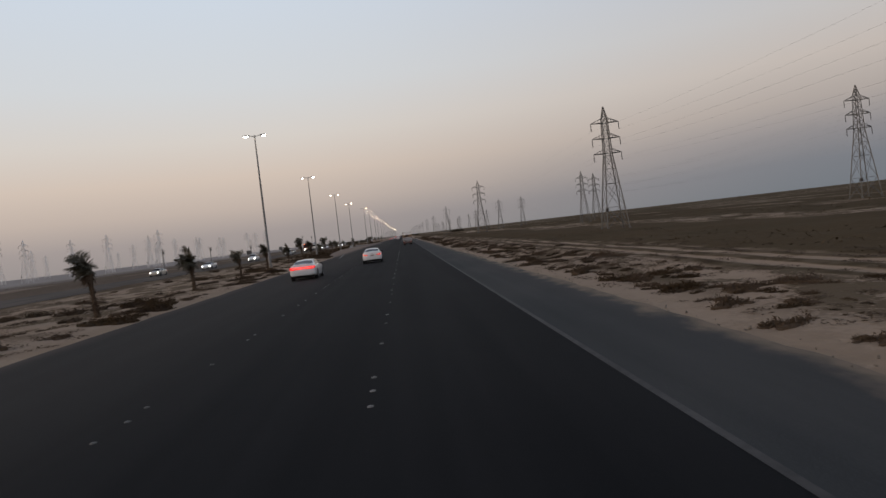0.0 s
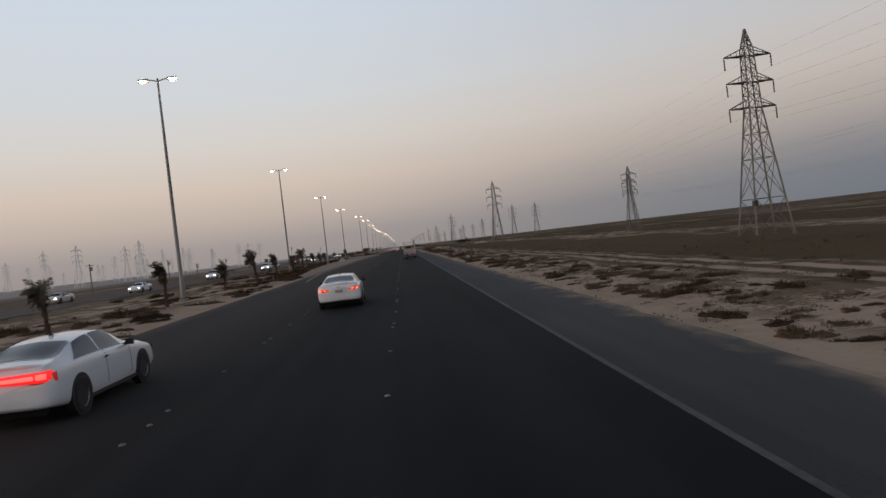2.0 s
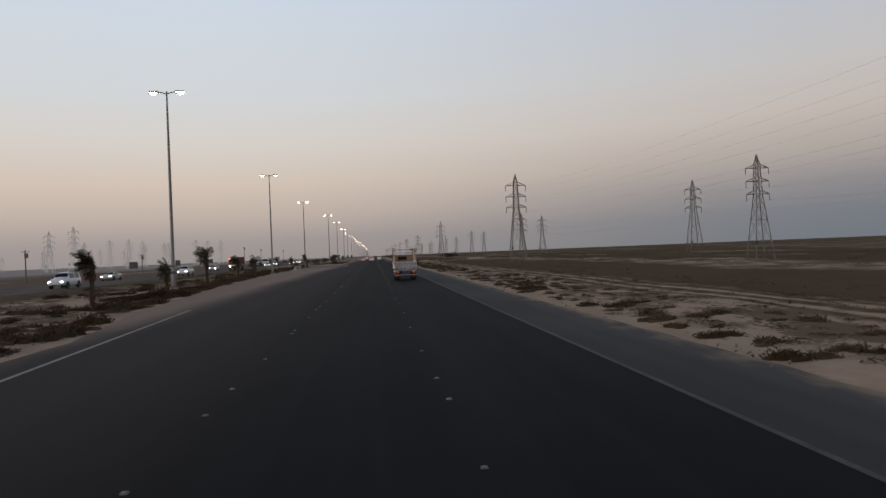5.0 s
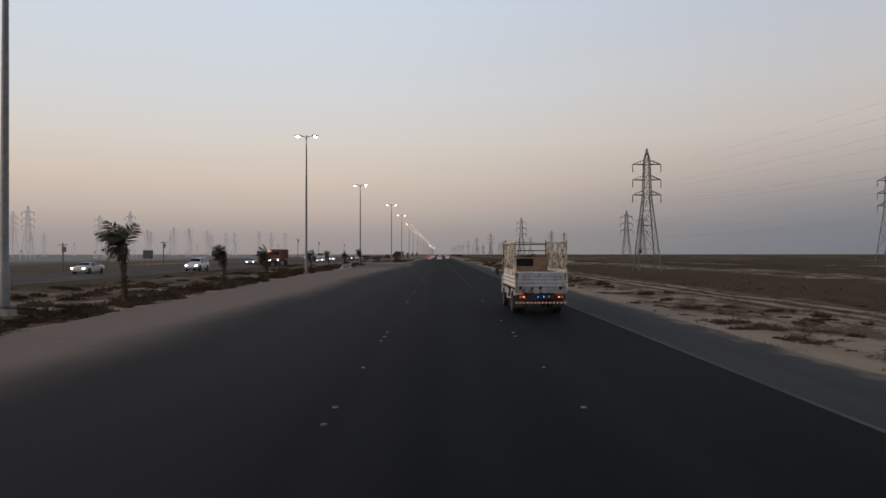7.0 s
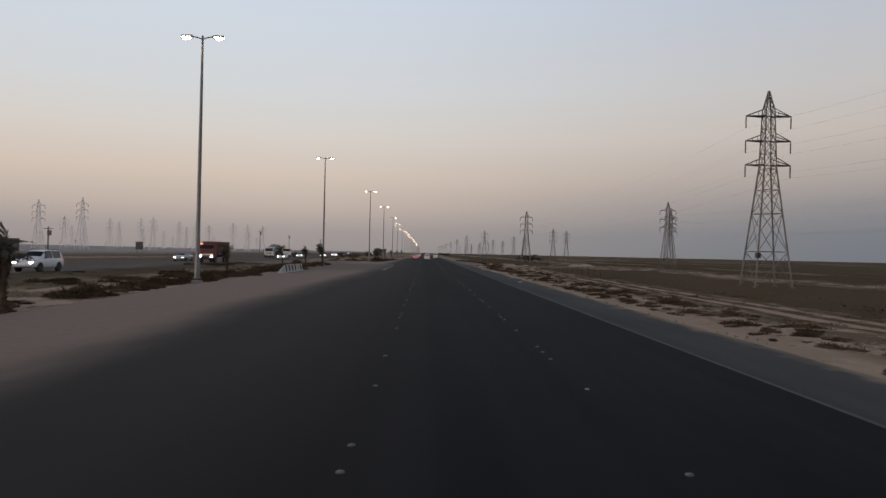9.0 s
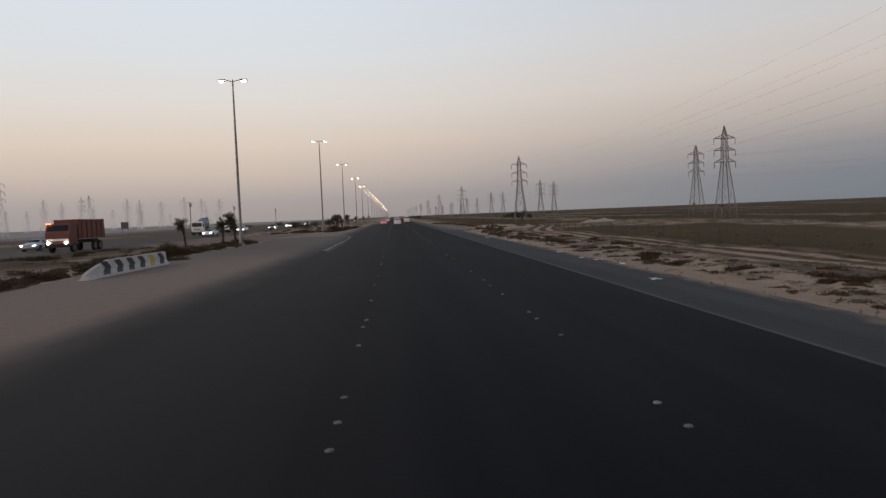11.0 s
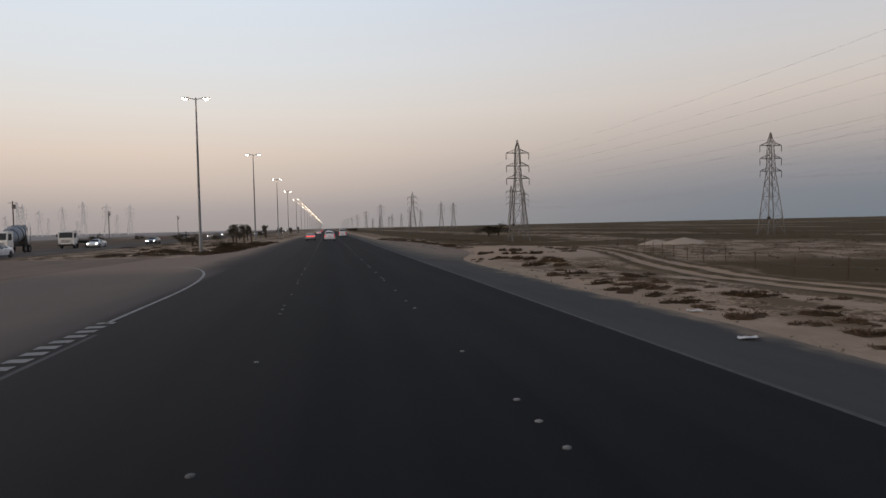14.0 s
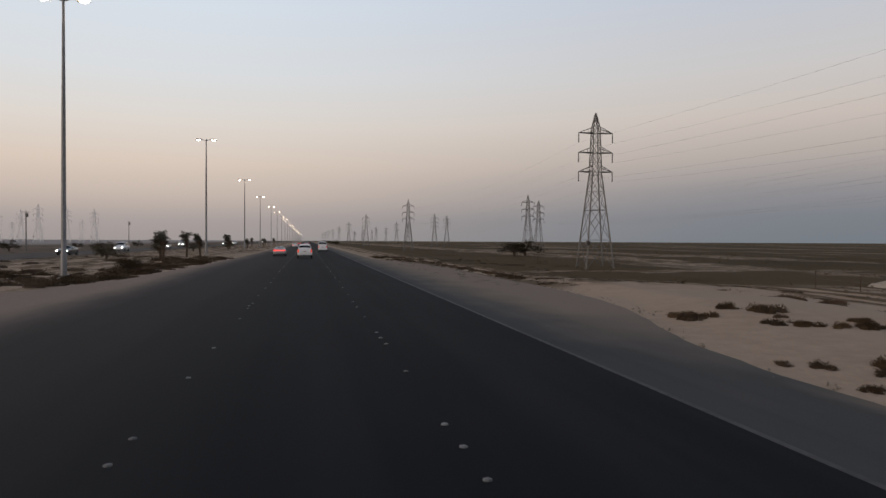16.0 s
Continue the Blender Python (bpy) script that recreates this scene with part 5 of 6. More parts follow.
def mixer_lorry(at):
    ob = thing("mixer_lorry", "white concrete mixer lorry with grey-blue drum on road", "lorry", at)
    part("chassis", MB().box((0, 3.9, 0.98), (0.9, 7.6, 0.30)), M_CHASSIS, ob)
    lorry_cab(ob, 8.0, M_WHITE_OLD)
    tilt = Matrix.Rotation(radians(-13), 4, "X")
    drum = part("drum", MB().lathe([(-2.5, 0.45), (-2.2, 0.72), (-0.6, 1.16), (0.7, 1.18), (1.8, 0.85), (2.1, 0.55), (2.15, 0.0)], 18, "y"), M_DRUM, ob, "dusty grey-blue mixing drum", smooth=True, at=pose(0, 3.3, 2.45) @ tilt)
    for k, (y, r) in enumerate(((-1.4, 0.96), (-0.1, 1.19), (1.2, 1.04))):
        part("drum_band", MB().lathe([(y - 0.06, r), (y - 0.06, r + 0.04), (y + 0.06, r + 0.04), (y + 0.06, r)], 18, "y"), M_CHASSIS, drum)
    part("pedestal", MB().prism([(4.9, 1.1), (5.9, 1.1), (5.7, 2.1), (5.4, 2.1)], "x", -0.5, 0.5), M_CHASSIS, ob)
    part("rear_stand", MB().prism([(0.5, 1.1), (1.4, 1.1), (1.1, 2.5), (0.7, 2.5)], "x", -0.55, 0.55), M_CHASSIS, ob)
    part("hopper", MB().prism([(0.1, 3.0), (0.4, 3.75), (1.1, 3.75), (0.9, 3.0)], "x", -0.45, 0.45), M_DRUM, ob, "feed hopper")
    part("chute", MB().prism([(-0.6, 1.5), (0.3, 2.7), (0.5, 2.65), (-0.4, 1.4)], "x", -0.25, 0.25), M_DRUM, ob, "discharge chute")
    part("ladder", MB().rod((-0.55, 0.5, 0.9), (-0.55, 0.3, 3.4), 0.03).rod((-0.95, 0.5, 0.9), (-0.95, 0.3, 3.4), 0.03), M_STEEL, ob)
    for s in (-1, 1):
        part("mudguard", MB().box((s * 1.0, 1.9, 1.12), (0.45, 2.9, 0.06)), M_CHASSIS, ob)
        for y in (1.2, 2.5, 7.0):
            wheel(ob, s * 1.0, y, 0.5, 0.3, M_RIM_OLD, s, False)
    return ob


def flat_lorry(at):
    ob = thing("flat_lorry", "white lorry with low empty dark load bed", "lorry", at)
    part("chassis", MB().box((0, 4.4, 0.92), (0.9, 8.8, 0.26)), M_CHASSIS, ob)
    lorry_cab(ob, 9.2, M_WHITE_OLD)
    bed = part("load_bed", MB().box((0, 3.55, 1.16), (2.4, 7.0, 0.14)), M_CHASSIS, ob, "low dark load bed")
    part("headboard", MB().box((0, 7.0, 1.75), (2.3, 0.08, 1.1)), M_WHITE_OLD, ob, "white headboard")
    for s in (-1, 1):
        for k in range(5):
            part("side_stake", MB().box((s * 1.19, 0.3 + 1.55 * k, 1.36), (0.06, 0.08, 0.3)), M_CHASSIS, bed)
        part("side_guard", MB().box((s * 1.12, 4.6, 0.75), (0.05, 2.6, 0.12)), M_STEEL, ob)
        for y in (1.3, 2.5, 8.2):
            wheel(ob, s * 1.0, y, 0.48, 0.3, M_RIM_OLD, s, False)
    return ob


mixer_lorry(pose(-48.7, 393, 0, 0, 0, 180))
flat_lorry(pose(-48.8, 418, 0, 0, 0, 180))


# ---- painted concrete nose blocks at the median ----
M_BLK_BLACK = mat("black_block_paint", (0.03, 0.03, 0.03), 0.7, fine=8)
M_BLK_WHITE = mat("white_block_paint", (0.58, 0.56, 0.53), 0.7, fine=8, color2=(0.35, 0.32, 0.29))
M_BLK_YELLOW = mat("yellow_block_paint", (0.50, 0.38, 0.06), 0.7, fine=8)


def kerb_barrier(at):
    ob = thing("concrete_barrier", "white concrete median barrier with black chevrons", "barrier", at)
    prof = [(-0.30, -0.1), (-0.30, 0.12), (-0.14, 0.35), (-0.10, 0.82), (0.10, 0.82), (0.14, 0.35), (0.30, 0.12), (0.30, -0.1)]
    mb, rows = MB(), []
    for y, k in ((0.0, 0.35), (1.2, 0.7), (2.6, 1.0), (10.4, 1.0), (10.5, 0.97)):
        rows.append([(x, y, z * k if z > 0 else z) for x, z in prof])
    mb.grid(rows)
    for r in (rows[0], rows[-1]):
        mb.face(*r)
    part("block", mb, M_BLK_WHITE, ob)
    for i in range(6):
        y = 1.5 + 1.5 * i
        for s in (-1, 1):
            ch = MB()
            for (ya, za), (yb, zb) in (((y, 0.16), (y + 0.45, 0.47)), ((y + 0.45, 0.47), (y, 0.78))):
                def at_z(z):
                    return 0.14 + (0.30 - 0.14) * (0.35 - z) / 0.23 if z < 0.35 else 0.14 - 0.04 * (z - 0.35) / 0.47
                zm = (za + zb) / 2
                ch.face(*[(s * (at_z(z) + 0.012), yy, z) for yy, z in ((ya, za), (ya + 0.72, za), ((ya + yb) / 2 + 0.72, zm), (yb + 0.72, zb), (yb, zb), ((ya + yb) / 2, zm))])
            part("chevron", ch, M_BLK_YELLOW if i == 4 else M_BLK_BLACK, ob, "yellow chevron" if i == 4 else "black chevron")
    return ob


kerb_barrier(pose(-21.6, 268.8, -0.03, 0, 0, -1))


# ---- plants ----
M_FROND = mat("dusty_palm_leaf", (0.045, 0.046, 0.030), 0.75, fine=9, color2=(0.095, 0.075, 0.045), rnd=0.25)
M_TRUNK = mat("fibrous_palm_trunk", (0.12, 0.085, 0.06), 0.95, var=0.3, fine=22, broad=5, bump=0.02)
M_SHRUB = mat("dry_brown_shrub", (0.058, 0.041, 0.028), 0.95, fine=14, broad=3, color2=(0.100, 0.070, 0.047), rnd=0.35)
M_SHRUB_OLIVE = mat("olive_brown_shrub", (0.052, 0.036, 0.021), 0.95, fine=14, broad=3, color2=(0.092, 0.062, 0.036), rnd=0.3)
M_FIELD = mat("dry_field_scrub", (0.095, 0.068, 0.039), 0.95, fine=9, broad=0.5, color2=(0.15, 0.11, 0.066))
M_TREE = mat("dark_far_foliage", (0.05, 0.046, 0.032), 0.9, fine=3, broad=0.4, color2=(0.085, 0.07, 0.045), rnd=0.2)


def frond_mesh(length, droop, seed):
    r = random.Random(seed)
    mb = MB()
    pts = []
    for i in range(9):
        t = i / 8
        pts.append(Vector((0, length * (t - 0.18 * t * t * droop), length * (0.62 * t - (0.35 + 0.55 * droop) * t * t))))
    for i, (a, b) in enumerate(zip(pts, pts[1:])):
        mb.rod(a, b, 0.028 * (1 - i / 9), 0.028 * (1 - (i + 1) / 9) + 0.003, 4, False)
    for i in range(1, 22):
        t = i / 22
        k = min(int(t * 8), 7)
        p = pts[k].lerp(pts[k + 1], t * 8 - k)
        d = (pts[k + 1] - pts[k]).normalized()
        ll = length * (0.34 * math.sin(math.pi * min(1, t * 0.85 + 0.15)) + 0.06) * r.uniform(0.7, 1.1)
        for s in (-1, 1):
            out = Vector((s * r.uniform(0.75, 1.0), 0, r.uniform(-0.45, 0.12))) + d * r.uniform(0.5, 0.9)
            tip = p + out.normalized() * ll + Vector((0, 0, -0.16 * ll))
            w = d * (0.022 + 0.014 * r.random())
            mid = p.lerp(tip, 0.5) + Vector((0, 0, 0.03))
            mb.face(p - w * 0.5, p + w * 0.5, mid + w, mid - w)
            mb.face(mid - w, mid + w, tip)
    return mb


FRONDS = [frond_mesh(1.25, 0.5, 1).mesh("frond", M_FROND), frond_mesh(1.1, 1.0, 2).mesh("frond", M_FROND), frond_mesh(0.95, 1.5, 3).mesh("frond", M_FROND)]


def palm(seed, height):
    r = random.Random(seed)
    ob = thing("palm_tree", "small dusty wind-blown palm on the sandy median", "palm tree", group="young palms on the median")
    tr = MB().lathe([(-0.15, 0.16), (0.2, 0.12), (height * 0.5, 0.085), (height * 0.8, 0.11), (height + 0.1, 0.14), (height + 0.25, 0.0)], 9, "z")
    for k in range(int(height * 60)):
        z, a = r.uniform(0.05, height + 0.1), r.uniform(0, 6.28)
        d = Vector((math.cos(a), math.sin(a), 0))
        q = Vector((-d.y, d.x, 0)) * 0.045
        p = d * 0.09 + Vector((0, 0, z))
        tr.face(p - q, p + q, p + q * 0.5 + d * r.uniform(0.05, 0.11) + Vector((0, 0, r.uniform(0.08, 0.16))), p - q * 0.5 + d * 0.07 + Vector((0, 0, 0.12)))
    part("trunk", tr, M_TRUNK, ob, "rough fibrous trunk")
    crown = part("crown_heart", MB().lathe([(height - 0.1, 0.1), (height + 0.1, 0.2), (height + 0.4, 0.12), (height + 0.6, 0.0)], 8, "z"), M_FROND, ob)
    skirt = MB()
    for k in range(80):
        a, z = r.uniform(0, 6.28), height + r.uniform(-0.3, 0.12)
        d = Vector((math.cos(a), math.sin(a), 0))
        q = Vector((-d.y, d.x, 0)) * r.uniform(0.02, 0.05)
        p = d * r.uniform(0.08, 0.2) + Vector((0, 0, z))
        e = p + d * r.uniform(0.04, 0.22) + Vector((-0.10, 0, -r.uniform(0.15, 0.4)))
        skirt.face(p - q, p + q, e + q * 0.4, e - q * 0.4)
    part("dead_skirt", skirt, M_TRUNK, ob, "hanging brown dead leaves")
    # the wind lays the fronds over to one side
    for k in range(28):
        tier = 0 if k < 11 else 1 if k < 21 else 2
        yaw = r.gauss(90, 54) if tier < 2 else r.gauss(90, 76)
        lift = (56, 27, -2)[tier] + r.gauss(0, 14)
        s = r.uniform(0.65, 1.12) * (0.85 if tier == 2 else 1.0)
        m = pose(0, 0, height + 0.10 * (2 - tier) + r.uniform(-0.12, 0.1), 0, 0, yaw) @ pose(0, 0, 0, lift, r.uniform(-35, 35), 0) @ Matrix.Diagonal((s * 1.15, s, s, 1))
        part("frond", FRONDS[(k + seed) % 3], None, crown, at=m)
    return ob


PALMS = [palm(1, 2.1), palm(2, 1.7), palm(3, 2.3)]
SPOTS = [(-19.9, 73), (-19.8, 89.6), (-19.5, 103.7, 0.75), (-20.4, 121.4), (-20.6, 138), (-20.1, 150), (-21.1, 167.4), (-20.8, 180.2), (-21.7, 196.6), (-21.7, 211.8), (-21.7, 224),
         (-25.0, 262.5, 0.7), (-22.4, 303, 0.95), (-28.2, 322), (-31.0, 316.5), (-20.5, 396), (-21.2, 398.5), (-22.1, 420), (-21.6, 428.5), (-25, 452),
         (-23, 478), (-25.5, 505), (-23.5, 533), (-25, 570), (-23, 600), (-24.5, 640), (-23, 690), (-25, 735)]
used = set()
for i, (x, y, *grown) in enumerate(SPOTS):
    k = i % 3
    m = pose(x, y, ground_z(x, y) - 0.02, rng.uniform(-4, 4), rng.uniform(-7, 2), rng.uniform(-40, 40))
    c = PALMS[k] if k not in used else copy_thing(PALMS[k], m)
    used.add(k)
    c.matrix_basis = m
    s = rng.uniform(0.9, 1.15) * (grown[0] if grown else 1.0)
    c.scale = (s, s, s)


def dome(mb, cx, cy, cz, rx, ry, h, seed, n=7):
    """A lumpy low mound."""
    rows = []
    for i in range(4):
        e = i / 3 * math.pi / 2
        row = []
        for k in range(n + 1):
            a = 2 * math.pi * (k % n) / n
            q = 1 + 0.45 * noise.noise((math.cos(a) * 1.4 + seed, math.sin(a) * 1.4, e * 1.5 + seed * 3.1))
            row.append((cx + rx * q * math.cos(e) * math.cos(a), cy + ry * q * math.cos(e) * math.sin(a), cz + h * q * math.sin(e) - 0.04 * (i == 0)))
        rows.append(row)
    mb.grid(rows)


def shrub_mesh(seed, n, flat, material, name="shrub", blade=1.0):
    """Dense lumpy clump with thin twigs and leaf blades out of it, about 1 m wide."""
    r = random.Random(seed)
    mb = MB()
    lobes = [(r.uniform(-0.30, 0.30), r.uniform(-0.26, 0.26), r.uniform(0.10, 0.24)) for _ in range(9)]
    for i, (cx, cy, rad) in enumerate(lobes):
        dome(mb, cx, cy, 0, rad * 0.85, rad * 0.8, rad * flat * 0.5, seed + i, 9)
    for _ in range(n):
        cx, cy, rad = r.choice(lobes)
        a, e = r.uniform(0, 2 * math.pi), math.asin(r.uniform(0.0, 1.0))
        d = Vector((math.cos(a) * math.cos(e), math.sin(a) * math.cos(e), math.sin(e) * flat))
        base = Vector((cx, cy, 0)) + d * rad * r.uniform(0.4, 1.0)
        tip = base + (d * 0.5 + Vector((r.gauss(0, 0.5), r.gauss(0, 0.5), r.gauss(0.1, 0.3)))).normalized() * r.uniform(0.03, 0.085) * blade
        tip.z = max(tip.z, 0.0)
        side = d.orthogonal().normalized()
        side.rotate(Euler((0, 0, r.uniform(0, 6.28))))
        w = side * r.uniform(0.006, 0.014) * blade
        mid = base.lerp(tip, 0.55)
        mb.face(base, mid + w, tip, mid - w)
    return mb.mesh(name, material)


SHRUBS = [shrub_mesh(11, 1700, 0.7, M_SHRUB), shrub_mesh(12, 1600, 0.55, M_SHRUB), shrub_mesh(13, 1800, 0.85, M_SHRUB_OLIVE), shrub_mesh(14, 1500, 0.45, M_SHRUB), shrub_mesh(15, 1600, 0.65, M_SHRUB_OLIVE)]
THIN_SHRUBS = [shrub_mesh(21, 560, 0.6, M_SHRUB, "shrubs", 1.25), shrub_mesh(22, 560, 0.5, M_SHRUB, "shrubs", 1.25), shrub_mesh(23, 600, 0.7, M_SHRUB_OLIVE, "shrubs", 1.25)]


far_shrubs = {M_SHRUB: MB(), M_SHRUB_OLIVE: MB()}


def put_shrub(x, y, s, tall=1.0, k=None, joined=False):
    if joined:
        me = rng.choice(THIN_SHRUBS)
        m = pose(x, y, ground_z(x, y) - 0.03, 0, 0, rng.uniform(0, 360)) @ Matrix.Diagonal((s * rng.uniform(0.9, 1.5), s * rng.uniform(0.8, 1.2), s * tall, 1))
        mb = far_shrubs[me.materials[0]]
        k0 = len(mb.v)
        mb.v += [tuple(m @ v.co) for v in me.vertices]
        mb.f += [tuple(k0 + i for i in p.vertices) for p in me.polygons]
        return
    ob = tagged(new("shrub", rng.choice(SHRUBS) if k is None else SHRUBS[k]), "low dry brown desert shrub on pale sand", "shrub", group="desert shrubs")
    ob.matrix_basis = pose(x, y, ground_z(x, y) - 0.03, 0, 0, rng.uniform(0, 360))
    ob.scale = (s * rng.uniform(0.9, 1.5), s * rng.uniform(0.8, 1.2), s * tall)


def clump(x, y):
    return noise.noise((x * 0.11, y * 0.07, 20.0))


def blocked(x, y):
    return -41 < x < left_edge(y) + 0.5 and 314 < y < 358


count = 0
while count < 1150:
    y = rng.uniform(42, 425)
    x = right_edge(y) + 0.9 + abs(rng.gauss(0, 3.2))
    if x > 14 or 7.6 < x < 11.4 or 318 < y < 352 and x < 10 or clump(x, y) < rng.uniform(-0.9, 0.2):
        continue
    put_shrub(x, y, rng.choice((0.3, 0.4, 0.5, 0.6, 0.7, 0.9, 1.2)), rng.uniform(0.8, 1.5), joined=count > 140)
    count += 1
count = 0
while count < 520:
    y = rng.uniform(55, 425)
    x = left_edge(y) - 0.9 - abs(rng.gauss(0, 6.5))
    if x < -38 or blocked(x, y) or clump(x, y) < rng.uniform(-0.45, 0.25):
        continue
    put_shrub(x, y, rng.choice((0.7, 0.9, 1.2, 1.4, 1.8, 2.2)), rng.uniform(0.7, 1.3), joined=count > 130)
    count += 1
for x, y, s in ((-16.9, 96.6, 1.7), (-16.2, 91, 1.3), (-22.6, 261.3, 2.2), (-22.4, 283.5, 2.3), (-17.2, 368.5, 2.3), (-24.5, 252, 1.8), (-20.6, 190.5, 1.8), (-23.6, 300, 1.9), (-20.3, 363.5, 2.0),
                (6.0, 112, 1.9), (7.2, 97, 1.5), (9.0, 92, 1.6), (4.7, 332.6, 1.3), (5.2, 331.3, 1.7), (5.7, 330.1, 1.6),
                (7.2, 330.7, 1.5), (6.4, 327.7, 1.7), (4.7, 326.0, 2.0), (6.0, 325.0, 1.5), (7.4, 323.3, 1.7), (4.9, 321.7, 1.3),
                (2.9, 333.8, 0.8), (3.3, 333.2, 1.0), (3.8, 332.4, 0.9), (2.7, 331.5, 0.6), (9.1, 338.8, 0.8), (9.8, 338.2, 0.9), (5.5, 343.4, 0.55)):
    put_shrub(x, y, s * 0.8, 1.2)
# a ragged belt of scrub across the sand pad
for x, y in ((4.9, 340.9), (5.3, 340.6), (5.7, 340.9), (5.2, 341.6), (6.9, 342.0), (7.4, 341.8), (7.9, 341.4), (7.7, 340.6), (7.4, 339.8), (7.2, 339.0), (7.0, 338.2), (7.5, 337.8), (8.1, 337.5), (8.7, 337.9), (6.3, 338.9)):
    put_shrub(x + rng.uniform(-0.15, 0.15), y + rng.uniform(-0.2, 0.2), rng.uniform(0.45, 0.95), rng.uniform(1.3, 2.2))
put_shrub(-20.2, 175.8, 2.0, 2.2, k=2)


def bush(x, y, wide, high, seed):
    """A rounded dense bush: several stems and a thick uneven crown of small leaves down to the sand."""
    r = random.Random(seed)
    ob = thing("bush", "dense rounded dark olive-brown bush on the sandy median", "bush", pose(x, y, ground_z(x, y) - 0.03))
    lobes = [(Vector((r.uniform(-0.30, 0.30) * wide, r.uniform(-0.3, 0.3) * wide, r.uniform(0.2, 0.68) * high)), r.uniform(0.20, 0.30) * wide) for _ in range(13)]
    stems, leaves = MB(), MB()
    for c, rad in lobes:
        stems.rod((c.x * 0.15, c.y * 0.15, 0), tuple(c), 0.03, 0.012, 5)
        for _ in range(420):
            d = Vector((r.gauss(0, 1), r.gauss(0, 1), r.gauss(0, 1))).normalized()
            p = c + d * rad * r.uniform(0.45, 1.05)
            p.z = max(0.03, p.z)
            u = Vector((r.gauss(0, 1), r.gauss(0, 1), r.gauss(0.3, 1))).normalized() * r.uniform(0.035, 0.08)
            w = u.orthogonal().normalized() * r.uniform(0.012, 0.028)
            leaves.face(p, p + u * 0.5 + w, p + u, p + u * 0.5 - w)
    part("stems", stems, M_TRUNK, ob, "brown woody stems")
    part("crown", leaves, M_SHRUB_OLIVE, ob)


bush(-23.0, 284.8, 1.9, 1.6, 61)
bush(-19.7, 379.1, 2.2, 0.9, 62)
# dark growth along the bank where the track turns back to the road
bank_line = [(13.9, 344.7), (16.2, 351.5), (15.6, 355.5), (12.6, 357.9), (8.4, 360.0), (7.2, 366.0), (7.4, 388.0)]
for (xa, ya), (xb, yb) in zip(bank_line, bank_line[1:]):
    n = int(math.hypot(xb - xa, yb - ya) / 0.5)
    for k in range(n):
        put_shrub(xa + (xb - xa) * k / n + rng.uniform(-0.3, 0.3), ya + (yb - ya) * k / n + rng.uniform(-0.5, 0.5), rng.uniform(0.5, 1.1), rng.uniform(0.3, 0.6), joined=True)
# a dense belt of shrubs along the outer edge of the bay
for k in range(284):
    y = 150 + 0.6 * k + rng.uniform(-0.5, 0.5)
    if noise.noise((y * 0.12, 6.0, 0)) > -0.25 and y < 319:
        x = left_edge(y) - 0.7 - abs(rng.gauss(0, 1.6))
        put_shrub(x, y, rng.uniform(0.9, 2.0), rng.uniform(0.8, 1.7), joined=True)
# and again past the median opening
for k in range(110):
    y = 359 + 0.5 * k + rng.uniform(-0.4, 0.4)
    if noise.noise((y * 0.15, 3.0, 0)) > -0.3:
        put_shrub(left_edge(y) - 0.7 - abs(rng.gauss(0, 2.0)), y, rng.uniform(0.8, 1.7), rng.uniform(0.8, 1.5), joined=True)
# thicker scrub on the right verge before the sand pad
for k in range(160):
    y = rng.uniform(222, 318)
    x = right_edge(y) + 1.3 + abs(rng.gauss(0, 2.0))
    if x < 7.6 and noise.noise((x * 0.3, y * 0.1, 9.0)) > -0.3:
        put_shrub(x, y, rng.uniform(0.35, 0.8), rng.uniform(0.8, 1.5), joined=True)
for material, mb in far_shrubs.items():
    me = bpy.data.meshes.new("shrubs")
    me.from_pydata(mb.v, [], mb.f)
    me.materials.append(material)
    tagged(new("shrubs", me), "many low dry brown desert shrubs on sand", "shrub", kind="stuff")


def scrub_stuff(name, label, n, xs, ys, size, thresh, material, skip=None, blades=6, leaves=9):
    """Countless small tufts joined into one mesh."""
    mb = MB()
    made_n = 0
    tries = 0
    while made_n < n and tries < n * 12:
        tries += 1
        x, y = rng.uniform(*xs), rng.uniform(*ys)
        if noise.noise((x * 0.06, y * 0.022, 5.0)) + 0.35 * noise.noise((x * 0.31, y * 0.2, 8.0)) < thresh or (skip and skip(x, y)):
            continue
        z = ground_z(x, y) - 0.02
        s = rng.uniform(*size)
        st = rng.uniform(1.0, 2.0)
        for _ in range(leaves):
            a, q = rng.uniform(0, 6.28), math.sqrt(rng.random())
            p = Vector((x + 0.5 * s * q * math.cos(a), y + 0.5 * st * s * q * math.sin(a), z + 0.02 + s * 0.10 * (1 - q * q) * rng.uniform(0.3, 1.2)))
            u = Vector((rng.gauss(0, 1), rng.gauss(0, 1), rng.gauss(0, 0.12))).normalized() * s * rng.uniform(0.06, 0.13)
            w = u.cross(Vector((rng.gauss(0, 0.18), rng.gauss(0, 0.18), 1))).normalized() * s * rng.uniform(0.04, 0.075)
            mb.face(p - u, p + w * rng.uniform(0.5, 1), p + u, p - w * rng.uniform(0.5, 1))
        h = 0.1 * s
        for _ in range(blades):
            a = rng.uniform(0, 6.28)
            d = Vector((math.cos(a), math.sin(a), 0))
            q = Vector((-d.y, d.x, 0)) * s * rng.uniform(0.006, 0.018)
            b = Vector((x, y, z + h * 0.3)) + d * s * rng.uniform(0.0, 0.45)
            t = b + d * s * rng.uniform(0.05, 0.3) + Vector((0, 0, s * rng.uniform(0.04, 0.2)))
            mb.face(b - q, b + q, t)
        made_n += 1
    return solid(name, mb, material, label, "scrub", "stuff")


